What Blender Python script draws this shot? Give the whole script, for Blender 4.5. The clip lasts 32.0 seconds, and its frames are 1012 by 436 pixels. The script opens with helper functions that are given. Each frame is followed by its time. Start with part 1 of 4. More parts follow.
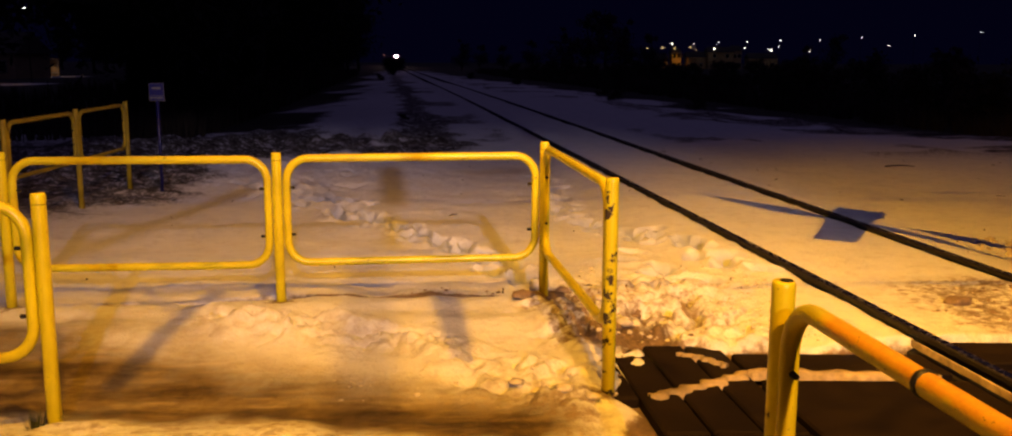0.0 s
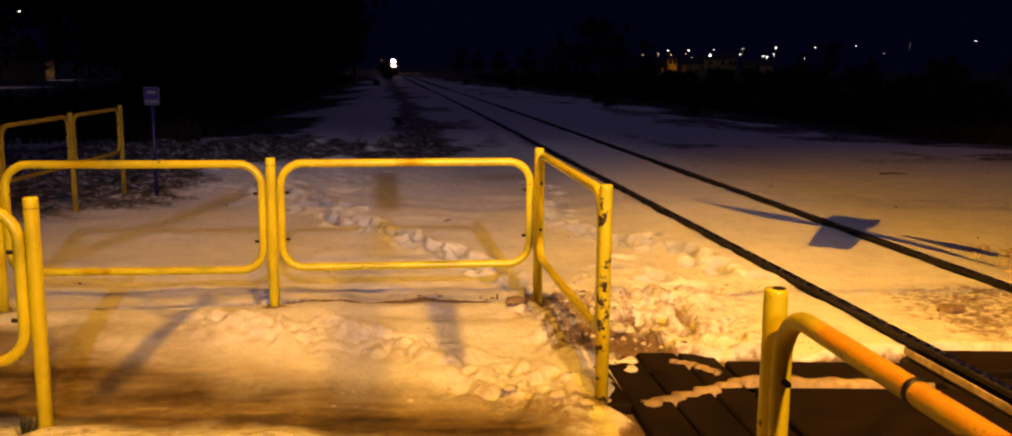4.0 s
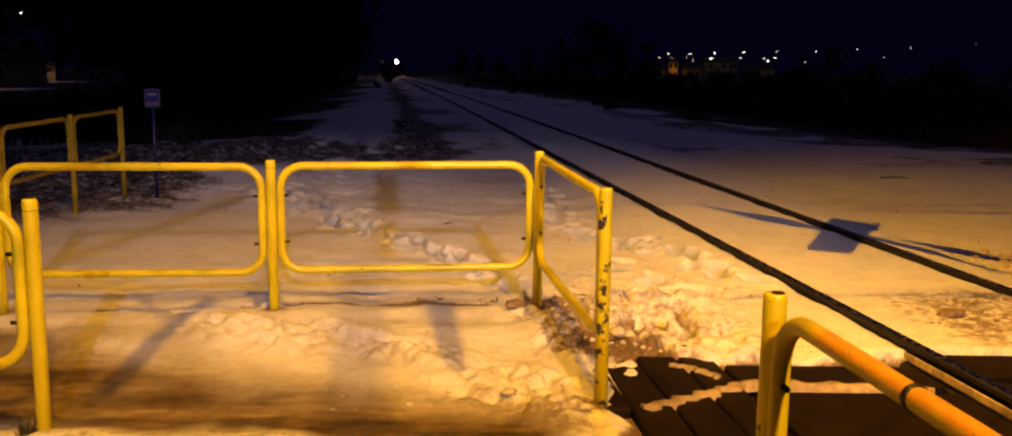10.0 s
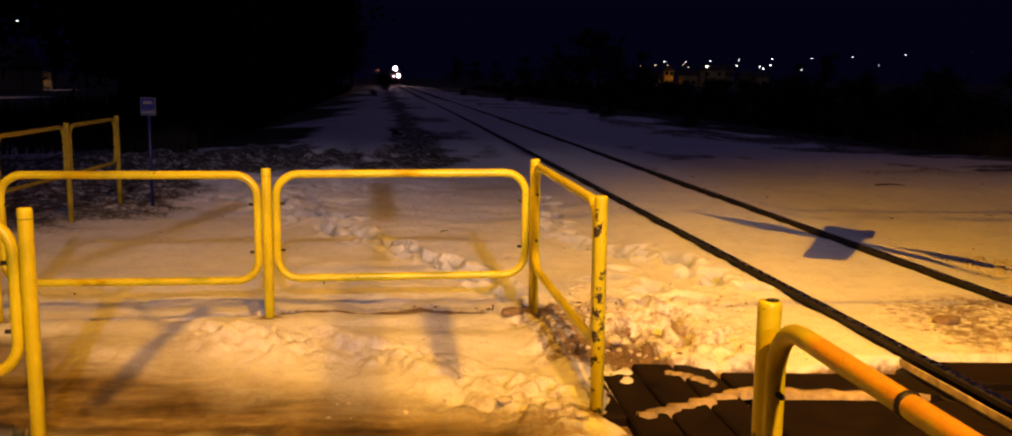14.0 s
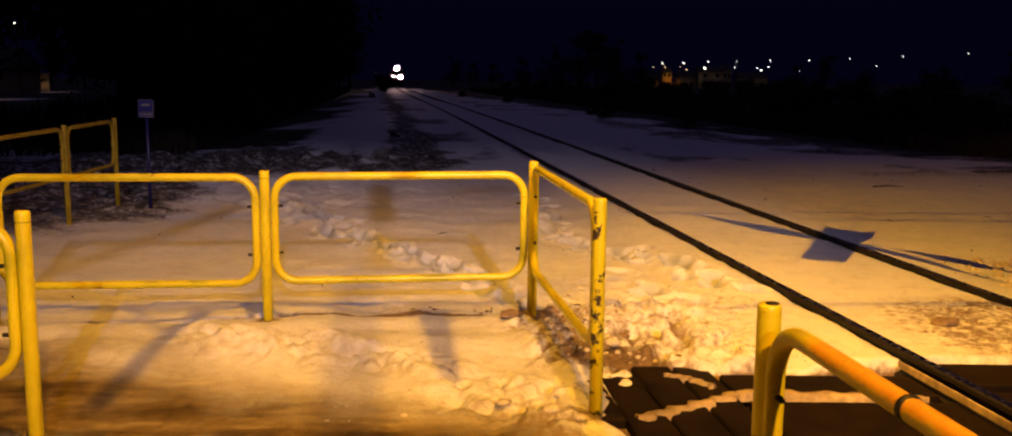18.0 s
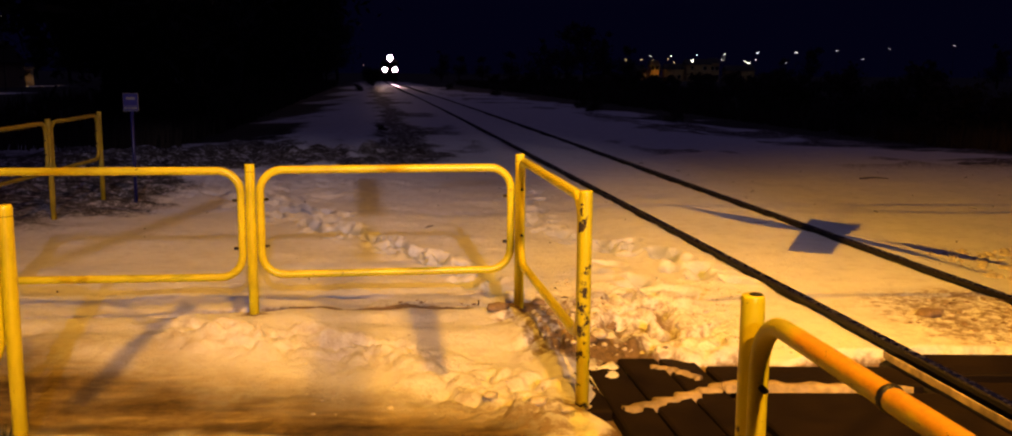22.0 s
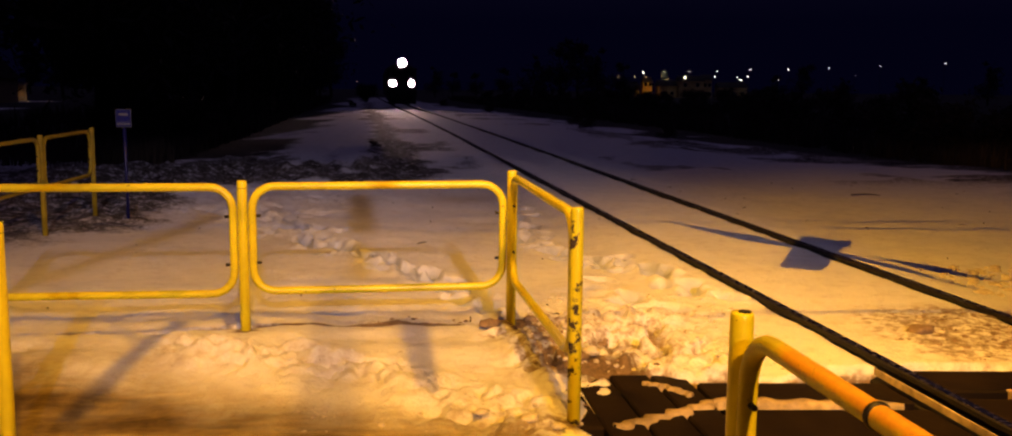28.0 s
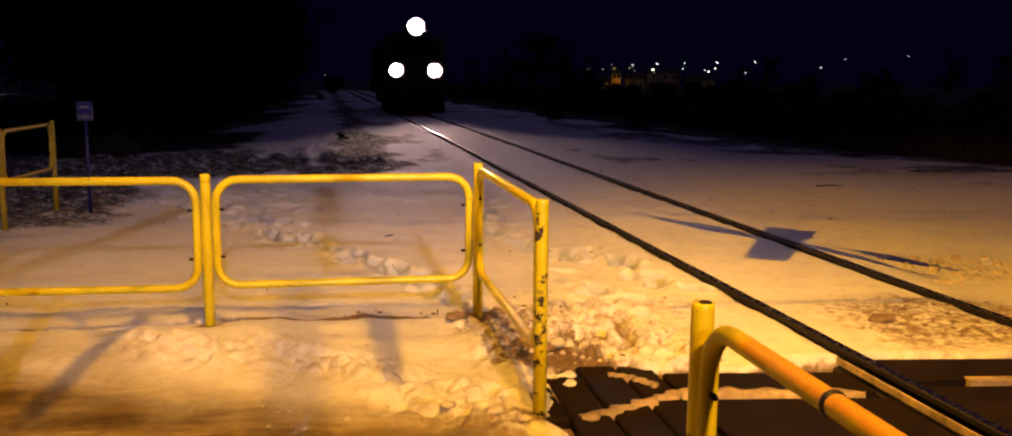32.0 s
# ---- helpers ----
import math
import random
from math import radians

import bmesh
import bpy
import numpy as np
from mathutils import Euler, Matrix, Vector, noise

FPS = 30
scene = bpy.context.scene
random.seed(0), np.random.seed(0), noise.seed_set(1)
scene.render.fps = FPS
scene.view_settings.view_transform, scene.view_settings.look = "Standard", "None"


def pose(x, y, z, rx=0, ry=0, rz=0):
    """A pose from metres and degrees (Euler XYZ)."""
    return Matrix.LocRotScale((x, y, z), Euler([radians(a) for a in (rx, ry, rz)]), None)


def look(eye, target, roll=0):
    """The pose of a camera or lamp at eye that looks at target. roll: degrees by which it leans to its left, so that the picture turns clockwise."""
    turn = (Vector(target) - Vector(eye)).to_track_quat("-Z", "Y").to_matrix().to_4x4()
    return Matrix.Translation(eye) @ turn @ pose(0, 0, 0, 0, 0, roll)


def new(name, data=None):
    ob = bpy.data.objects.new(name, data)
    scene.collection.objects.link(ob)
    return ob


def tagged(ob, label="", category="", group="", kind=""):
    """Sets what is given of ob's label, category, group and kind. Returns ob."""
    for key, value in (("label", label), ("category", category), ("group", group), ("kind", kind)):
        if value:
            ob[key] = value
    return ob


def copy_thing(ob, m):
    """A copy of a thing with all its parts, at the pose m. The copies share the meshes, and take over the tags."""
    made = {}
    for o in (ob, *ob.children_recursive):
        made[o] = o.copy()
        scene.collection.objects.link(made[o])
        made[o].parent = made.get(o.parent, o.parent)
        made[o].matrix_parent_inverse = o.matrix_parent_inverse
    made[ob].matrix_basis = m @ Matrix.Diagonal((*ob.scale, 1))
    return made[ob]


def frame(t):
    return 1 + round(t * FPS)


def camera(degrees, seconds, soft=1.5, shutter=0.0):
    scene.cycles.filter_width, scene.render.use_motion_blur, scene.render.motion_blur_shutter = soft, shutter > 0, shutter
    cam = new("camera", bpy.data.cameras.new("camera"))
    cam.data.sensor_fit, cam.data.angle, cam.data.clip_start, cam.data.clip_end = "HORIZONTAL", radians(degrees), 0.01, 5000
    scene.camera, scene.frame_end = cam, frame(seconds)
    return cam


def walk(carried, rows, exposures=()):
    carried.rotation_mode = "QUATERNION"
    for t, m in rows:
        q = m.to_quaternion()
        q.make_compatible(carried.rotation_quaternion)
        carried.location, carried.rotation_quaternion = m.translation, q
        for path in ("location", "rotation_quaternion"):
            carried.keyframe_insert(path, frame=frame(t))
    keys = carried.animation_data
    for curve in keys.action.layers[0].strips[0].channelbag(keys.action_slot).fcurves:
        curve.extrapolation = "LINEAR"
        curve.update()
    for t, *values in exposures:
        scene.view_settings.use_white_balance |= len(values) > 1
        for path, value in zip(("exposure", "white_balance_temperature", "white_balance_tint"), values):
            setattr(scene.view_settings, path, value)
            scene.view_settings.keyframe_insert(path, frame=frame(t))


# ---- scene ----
cam = camera(56.135, 32.0, soft=2.0)
PATH = [
    (0, (-0.0097, -0.0026, 1.6961), (-0.0686, 9.8653, 0.0774), 0.180),
    (0.5, (-0.0086, -0.0024, 1.6965), (-0.0563, 9.8672, 0.0873), 0.258),
    (1, (-0.0033, -0.0025, 1.6984), (-0.0182, 9.8837, 0.1941), 0.221),
    (1.5, (-0.0020, -0.0036, 1.6991), (0.0017, 9.8816, 0.1887), 0.557),
    (2, (-0.0037, -0.0022, 1.6991), (0.0004, 9.8809, 0.1743), 0.678),
    (2.5, (-0.0023, -0.0029, 1.6989), (-0.0031, 9.8774, 0.1564), 0.589),
    (3, (-0.0029, -0.0012, 1.6984), (0.0051, 9.8761, 0.1367), 0.628),
    (3.5, (-0.0021, 0.0005, 1.6976), (-0.0012, 9.8767, 0.1289), 0.569),
    (5.5, (-0.0026, -0.0038, 1.7024), (-0.0296, 9.8815, 0.1924), 0.310),
    (6, (0.0034, -0.0032, 1.7008), (-0.0160, 9.8806, 0.1810), 0.232),
    (6.5, (0.0002, -0.0078, 1.7028), (-0.0431, 9.8755, 0.1802), 0.120),
    (7, (0.0018, -0.0025, 1.7011), (-0.0461, 9.8861, 0.2138), 0.171),
    (7.5, (0.0013, -0.0010, 1.7029), (-0.0344, 9.8884, 0.2202), 0.276),
    (8, (0.0009, -0.0010, 1.7013), (-0.0280, 9.8823, 0.1785), 0.423),
    (8.5, (0.0004, -0.0022, 1.7002), (-0.0133, 9.8752, 0.1394), 0.537),
    (9, (0.0017, 0.0002, 1.7003), (-0.0088, 9.8777, 0.1398), 0.486),
    (9.5, (0.0001, -0.0001, 1.7010), (-0.0077, 9.8786, 0.1477), 0.634),
    (10, (0.0024, 0.0044, 1.7005), (-0.0147, 9.8865, 0.1693), 0.630),
    (10.5, (0.0007, -0.0027, 1.7021), (-0.0015, 9.8818, 0.1866), 0.690),
    (11, (0.0014, 0.0003, 1.6993), (-0.0116, 9.8836, 0.1760), 0.764),
    (11.5, (0.0014, 0.0053, 1.7013), (-0.0156, 9.8799, 0.1690), 0.708),
    (12, (0.0008, 0.0107, 1.7001), (-0.0089, 9.8936, 0.1746), 0.794),
    (12.5, (-0.0008, 0.0043, 1.7034), (-0.0009, 9.8906, 0.1999), 0.855),
    (13, (0.0001, 0.0002, 1.7031), (-0.0000, 9.8936, 0.2468), 0.837),
    (13.5, (0.0045, -0.0030, 1.7047), (0.0072, 9.8908, 0.2510), 0.717),
    (14, (0.0070, 0.0007, 1.7025), (0.0267, 9.8948, 0.2511), 0.580),
    (14.5, (0.0078, 0.0017, 1.7028), (0.0304, 9.8973, 0.2614), 0.612),
    (16.5, (0.0061, 0.0047, 1.7044), (0.0444, 9.8984, 0.2508), 0.445),
    (17, (0.0028, -0.0002, 1.7040), (0.0421, 9.8935, 0.2505), 0.569),
    (17.5, (0.0049, 0.0081, 1.7033), (0.0246, 9.9028, 0.2561), 0.528),
    (18, (0.0041, 0.0069, 1.7059), (0.0433, 9.9034, 0.2714), 0.538),
    (18.5, (0.0066, 0.0054, 1.7020), (0.0600, 9.8905, 0.1918), 0.495),
    (19, (0.0133, 0.0066, 1.7020), (0.0981, 9.8960, 0.2213), 0.374),
    (19.5, (0.0131, 0.0078, 1.6989), (0.1292, 9.8896, 0.1699), 0.349),
    (20, (0.0139, 0.0125, 1.6997), (0.1094, 9.8942, 0.1695), 0.415),
    (20.5, (0.0122, 0.0095, 1.7010), (0.1098, 9.8938, 0.1873), 0.488),
    (21, (0.0166, 0.0118, 1.7031), (0.1334, 9.9013, 0.2252), 0.384),
    (21.5, (0.0167, 0.0081, 1.7019), (0.1595, 9.8944, 0.2053), 0.345),
    (22, (0.0171, 0.0100, 1.7020), (0.1777, 9.8950, 0.1985), 0.440),
    (22.5, (0.0186, 0.0083, 1.7037), (0.1724, 9.8996, 0.2409), 0.351),
    (23, (0.0207, 0.0063, 1.7050), (0.1911, 9.9050, 0.2957), 0.348),
    (23.5, (0.0222, 0.0047, 1.7061), (0.1970, 9.9080, 0.3299), 0.402),
    (24, (0.0237, -0.0002, 1.7066), (0.2057, 9.9035, 0.3339), 0.378),
    (24.5, (0.0233, -0.0032, 1.7069), (0.2255, 9.8953, 0.3002), 0.288),
    (25, (0.0236, -0.0023, 1.7074), (0.2245, 9.8996, 0.3247), 0.369),
    (25.5, (0.0239, 0.0002, 1.7066), (0.2315, 9.9045, 0.3421), 0.446),
    (27.5, (0.0254, -0.0006, 1.7080), (0.2475, 9.9034, 0.3433), 0.369),
    (28, (0.0265, 0.0011, 1.7078), (0.2555, 9.9086, 0.3708), 0.537),
    (28.5, (0.0286, 0.0033, 1.7073), (0.2466, 9.9129, 0.3841), 0.428),
    (29, (0.0320, -0.0012, 1.7077), (0.2921, 9.9030, 0.3521), 0.484),
    (29.5, (0.0324, -0.0001, 1.7077), (0.3133, 9.8982, 0.3135), 0.477),
    (30, (0.0315, 0.0048, 1.7068), (0.3235, 9.9054, 0.3310), 0.587),
    (30.5, (0.0308, 0.0070, 1.7091), (0.3495, 9.9075, 0.3384), 0.666),
    (31, (0.0364, 0.0074, 1.7083), (0.4154, 9.9077, 0.3520), 0.690),
    (31.5, (0.0396, 0.0036, 1.7086), (0.4849, 9.8985, 0.3328), 0.522),
    (32, (0.0487, 0.0036, 1.7068), (0.5988, 9.8880, 0.2944), 0.510),
]
walk(cam, [(t, look(e, g, r)) for t, e, g, r in PATH])

# ---- world and lights ----
world = bpy.data.worlds.new("night_sky")
scene.world = world
world.use_nodes = True
wn, wl = world.node_tree.nodes, world.node_tree.links
wn.clear()
w_out = wn.new("ShaderNodeOutputWorld")
w_bg = wn.new("ShaderNodeBackground")
w_co = wn.new("ShaderNodeTexCoord")
w_sep = wn.new("ShaderNodeSeparateXYZ")
w_ramp = wn.new("ShaderNodeValToRGB")
w_ramp.color_ramp.elements[0].position = 0.535
w_ramp.color_ramp.elements[0].color = (0.0006, 0.0005, 0.0042, 1)
w_ramp.color_ramp.elements[1].position = 1.0
w_ramp.color_ramp.elements[1].color = (0.022, 0.017, 0.042, 1)
w_map = wn.new("ShaderNodeMapRange")
w_map.inputs["From Min"].default_value = -1
wl.new(w_co.outputs["Generated"], w_sep.inputs[0])
wl.new(w_sep.outputs["Z"], w_map.inputs["Value"])
wl.new(w_map.outputs[0], w_ramp.inputs[0])
wl.new(w_ramp.outputs[0], w_bg.inputs["Color"])
w_bg.inputs["Strength"].default_value = 1.25
wl.new(w_bg.outputs[0], w_out.inputs["Surface"])


def lamp(name, kind, place, target, power, colour, size, cone=None, blend=0.5):
    data = bpy.data.lights.new(name, kind)
    data.energy, data.color, data.shadow_soft_size = power, colour, size
    if kind == "SPOT":
        data.spot_size, data.spot_blend = radians(cone), blend
    ob = new(name, data)
    ob.matrix_world = look(place, target)
    return ob


SODIUM = (1.0, 0.430, 0.018)
PALE = (1.0, 0.82, 1.0)
LAMP_A = Vector((0.05, 2.5, 7.6))
LAMP_B = Vector((3.9, -18.0, 8.5))
LAMP_C = Vector((2.6, -6.0, 8.2))
lamp("sodium_light", "SPOT", LAMP_A, (0.15, 5.6, 0), 2150, SODIUM, 0.03, 100, 0.9)
lamp("sodium_light", "SPOT", LAMP_A, (5.9, 8.5, 0), 3000, SODIUM, 0.03, 72, 0.75)
lamp("pale_light", "SPOT", LAMP_B, (-3.2, 11.6, 0), 9000, PALE, 0.17, 13, 1.0)
lamp("pale_light", "SPOT", LAMP_B, (1.0, 11.4, 0), 9000, PALE, 0.17, 14, 1.0)
# sodium fill from behind, added to lighten the near shadows
lamp("sodium_light", "SPOT", LAMP_C, (0.0, 5.2, 0), 6600, SODIUM, 0.12, 34, 1.0)


# ---- materials ----
class Mat:
    """A node material with a Principled surface and short ways to add nodes."""

    def __init__(self, name):
        self.m = bpy.data.materials.new(name)
        self.m.use_nodes = True
        self.n, self.l = self.m.node_tree.nodes, self.m.node_tree.links
        self.p = self.n["Principled BSDF"]
        self.co = self.n.new("ShaderNodeTexCoord").outputs["Object"]

    def link(self, a, b):
        self.l.new(a, b)

    def noise(self, scale, detail=4.0, rough=0.55, vec=None):
        k = self.n.new("ShaderNodeTexNoise")
        k.inputs["Scale"].default_value, k.inputs["Detail"].default_value = scale, detail
        k.inputs["Roughness"].default_value = rough
        self.link(vec or self.co, k.inputs["Vector"])
        return k.outputs["Fac"]

    def ramp(self, fac, *stops):
        k = self.n.new("ShaderNodeValToRGB")
        r = k.color_ramp
        while len(r.elements) < len(stops):
            r.elements.new(0.5)
        for e, (pos, col) in zip(r.elements, stops):
            e.position = pos
            e.color = (*col, 1) if len(col) == 3 else col
        self.link(fac, k.inputs[0])
        return k.outputs["Color"]

    def grey(self, fac, a, b, lo=0.0, hi=1.0):
        k = self.n.new("ShaderNodeMapRange")
        k.inputs["From Min"].default_value, k.inputs["From Max"].default_value = a, b
        k.inputs["To Min"].default_value, k.inputs["To Max"].default_value = lo, hi
        self.link(fac, k.inputs["Value"])
        return k.outputs[0]

    def math(self, op, a, b):
        k = self.n.new("ShaderNodeMath")
        k.operation = op
        for s, v in zip(k.inputs, (a, b)):
            if isinstance(v, (int, float)):
                s.default_value = v
            else:
                self.link(v, s)
        return k.outputs[0]

    def mix(self, fac, a, b):
        k = self.n.new("ShaderNodeMix")
        k.data_type = "RGBA"
        for s, v in ((k.inputs[0], fac), (k.inputs[6], a), (k.inputs[7], b)):
            if isinstance(v, tuple):
                s.default_value = (*v, 1)
            elif isinstance(v, (int, float)):
                s.default_value = v
            else:
                self.link(v, s)
        return k.outputs[2]

    def attr(self, name):
        k = self.n.new("ShaderNodeAttribute")
        k.attribute_name = name
        return k.outputs["Fac"]

    def rand(self):
        return self.n.new("ShaderNodeObjectInfo").outputs["Random"]

    def set(self, colour=None, rough=None, metal=None, spec=None):
        for key, v in (("Base Color", colour), ("Roughness", rough), ("Metallic", metal), ("Specular IOR Level", spec)):
            if v is None:
                continue
            if isinstance(v, tuple):
                self.p.inputs[key].default_value = (*v, 1)
            elif isinstance(v, (int, float)):
                self.p.inputs[key].default_value = v
            else:
                self.link(v, self.p.inputs[key])
        return self

    def bump(self, height, dist, strength=1.0):
        k = self.n.new("ShaderNodeBump")
        k.inputs["Distance"].default_value, k.inputs["Strength"].default_value = dist, strength
        self.link(height, k.inputs["Height"])
        if self.p.inputs["Normal"].is_linked:
            self.link(self.p.inputs["Normal"].links[0].from_socket, k.inputs["Normal"])
        self.link(k.outputs[0], self.p.inputs["Normal"])
        return self


def plain(name, colour, rough, metal=0.0, vary=0.25, scale=12.0):
    """A surface with mottled colour at two scales, uneven gloss and fine relief."""
    k = Mat(name)
    a = k.noise(scale, 5)
    b = k.noise(scale * 0.13, 3)
    f = k.math("MULTIPLY", a, b)
    dark = tuple(c * (1 - vary) for c in colour)
    light = tuple(min(1, c * (1 + vary)) for c in colour)
    k.set(k.ramp(f, (0.12, dark), (0.42, light)), k.grey(a, 0.3, 0.7, max(0.02, rough - 0.1), min(1, rough + 0.1)), metal)
    k.bump(a, 0.002, 0.4)
    return k.m


def glow(name, colour, strength):
    m = bpy.data.materials.new(name)
    m.use_nodes = True
    p = m.node_tree.nodes["Principled BSDF"]
    p.inputs["Base Color"].default_value = (*colour, 1)
    p.inputs["Emission Color"].default_value = (*colour, 1)
    p.inputs["Emission Strength"].default_value = strength
    return m


def snow_material():
    k = Mat("snow_and_ice")
    dirt, ice, grass, brush_and_dark = (k.attr(n) for n in ("dirt", "ice", "grass", "brush_and_dark"))
    streak = k.n.new("ShaderNodeMapping")
    streak.inputs["Scale"].default_value = (0.32, 1.5, 1.0)
    streak.inputs["Rotation"].default_value = (0, 0, 0.22)
    k.link(k.co, streak.inputs["Vector"])
    n1, n2, n3 = k.noise(2.2, 6), k.noise(13, 6, 0.65), k.noise(60, 3)
    s1, s2 = k.noise(2.6, 7, 0.62, streak.outputs[0]), k.noise(9.0, 6, 0.6, streak.outputs[0])
    white = k.ramp(n1, (0.3, (0.74, 0.76, 0.80)), (0.65, (0.87, 0.88, 0.89)))
    white = k.mix(k.math("MULTIPLY", k.grey(k.noise(7.5, 7, 0.7), 0.52, 0.66), 0.35), white, (0.50, 0.47, 0.46))
    white = k.mix(k.math("MULTIPLY", k.grey(k.noise(24, 4, 0.6), 0.69, 0.72), 0.7), white, (0.20, 0.15, 0.11))
    mud = k.ramp(n2, (0.3, (0.07, 0.045, 0.025)), (0.7, (0.26, 0.18, 0.11)))
    icy = k.ramp(k.math("ADD", k.math("MULTIPLY", s1, 0.55), k.math("ADD", k.math("MULTIPLY", s2, 0.22), k.math("MULTIPLY", n2, 0.23))),
                 (0.38, (0.045, 0.028, 0.012)), (0.46, (0.13, 0.088, 0.036)), (0.54, (0.25, 0.185, 0.088)), (0.64, (0.50, 0.42, 0.27)))
    straw = k.ramp(k.math("ADD", k.math("MULTIPLY", k.noise(4.5, 7, 0.75), 0.6), k.math("MULTIPLY", n2, 0.4)), (0.43, (0.03, 0.024, 0.016)), (0.52, (0.16, 0.14, 0.12)), (0.59, (0.74, 0.74, 0.76)))
    # near-black ground, for undergrowth and painted over the unlit distance too
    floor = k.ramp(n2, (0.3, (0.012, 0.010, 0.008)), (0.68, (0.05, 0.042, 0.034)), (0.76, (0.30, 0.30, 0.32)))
    edge = k.math("ADD", dirt, k.math("MULTIPLY", k.math("SUBTRACT", n2, 0.5), 1.3))
    fac_d = k.grey(edge, 0.35, 0.75)
    fac_i = k.grey(k.math("ADD", ice, k.math("MULTIPLY", k.math("SUBTRACT", n1, 0.5), 0.9)), 0.05, 0.95)
    fac_g = k.grey(k.math("ADD", grass, k.math("MULTIPLY", k.math("SUBTRACT", n2, 0.5), 1.2)), 0.25, 0.55)
    fac_b = k.grey(k.math("ADD", brush_and_dark, k.math("MULTIPLY", k.math("SUBTRACT", n2, 0.5), 0.8)), 0.3, 0.7)
    tint = k.math("MULTIPLY", k.grey(k.math("ADD", dirt, k.math("MULTIPLY", ice, 0.6)), 0.02, 0.5), k.grey(n2, 0.42, 0.62))
    white = k.mix(k.math("MULTIPLY", tint, 0.75), white, (0.34, 0.23, 0.12))
    c = k.mix(fac_i, white, icy)
    # blue-grey of trodden snow and of the shade in the footprints
    c = k.mix(k.math("MULTIPLY", k.attr("trodden_shade"), 0.75), c, (0.38, 0.44, 0.58))
    c = k.mix(fac_d, c, mud)
    c = k.mix(fac_g, c, straw)
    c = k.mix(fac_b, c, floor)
    k.set(c, k.grey(fac_i, 0, 1, 0.75, 0.42), 0.0, 0.3)
    k.bump(n2, 0.04, 0.7)
    k.bump(n3, 0.010, 0.8)
    return k.m


def yellow_paint():
    k = Mat("chipped_yellow_paint")
    n1, n2, n3 = k.noise(3.5, 4), k.noise(22, 6, 0.7), k.noise(90, 3)
    paint = k.ramp(n1, (0.28, (0.50, 0.42, 0.008)), (0.42, (0.66, 0.57, 0.009)), (0.6, (0.75, 0.67, 0.010)), (0.8, (0.72, 0.60, 0.012)))
    chips = k.grey(k.math("ADD", n2, k.math("MULTIPLY", n1, 0.25)), 0.775, 0.815)
    k.set(k.mix(chips, paint, (0.055, 0.035, 0.022)), k.grey(chips, 0, 1, 0.34, 0.8), 0.0, 0.5)
    k.bump(chips, 0.001, -0.6)
    k.bump(n3, 0.0006, 0.5)
    return k.m


def worn_yellow():
    k = Mat("badly_chipped_yellow_paint")
    n1, n2 = k.noise(9, 5, 0.65), k.noise(30, 5, 0.7)
    paint = k.ramp(k.noise(4, 3), (0.3, (0.64, 0.56, 0.009)), (0.7, (0.75, 0.67, 0.010)))
    chips = k.grey(k.math("ADD", n1, k.math("MULTIPLY", n2, 0.35)), 0.715, 0.75)
    k.set(k.mix(chips, paint, (0.045, 0.03, 0.02)), k.grey(chips, 0, 1, 0.36, 0.85), 0.0, 0.5)
    k.bump(chips, 0.0015, -0.6)
    return k.m


def rubber_slab():
    k = Mat("brown_crossing_slab")
    n1, n2 = k.noise(5, 5), k.noise(45, 4, 0.7)
    c = k.ramp(n1, (0.3, (0.006, 0.0035, 0.002)), (0.7, (0.017, 0.010, 0.0055)))
    grit = k.grey(n2, 0.69, 0.76)
    k.set(k.mix(grit, c, (0.20, 0.15, 0.10)), k.grey(n1, 0.3, 0.7, 0.65, 0.9), 0.0, 0.12)
    k.bump(n2, 0.004, 0.6)
    return k.m


def repainted():
    k = Mat("yellow_paint_worn_to_orange")
    n1, n2 = k.noise(7, 5, 0.65), k.noise(40, 5, 0.7)
    geo = k.n.new("ShaderNodeNewGeometry")
    sep = k.n.new("ShaderNodeSeparateXYZ")
    k.link(geo.outputs["Normal"], sep.inputs[0])
    spot = k.n.new("ShaderNodeSeparateXYZ")
    k.link(k.co, spot.inputs[0])
    worn = k.math("MULTIPLY", k.grey(k.math("ADD", sep.outputs["Z"], k.math("MULTIPLY", k.math("SUBTRACT", n1, 0.5), 1.6)), -0.25, 0.35), k.grey(k.math("ADD", spot.outputs["Z"], k.math("MULTIPLY", n1, 0.02)), 1.015, 1.03))
    worn = k.math("MULTIPLY", worn, k.grey(k.math("ADD", spot.outputs["Y"], k.math("MULTIPLY", n1, 0.12)), 2.40, 2.34))
    paint = k.ramp(n1, (0.3, (0.64, 0.56, 0.009)), (0.7, (0.75, 0.67, 0.010)))
    rust = k.ramp(n2, (0.3, (0.64, 0.29, 0.009)), (0.7, (0.76, 0.43, 0.012)))
    chips = k.grey(k.math("ADD", n2, k.math("MULTIPLY", n1, 0.25)), 0.78, 0.82)
    k.set(k.mix(chips, k.mix(worn, paint, rust), (0.05, 0.03, 0.02)), k.grey(n2, 0.3, 0.7, 0.32, 0.5))
    k.bump(worn, 0.0008, -0.5)
    return k.m


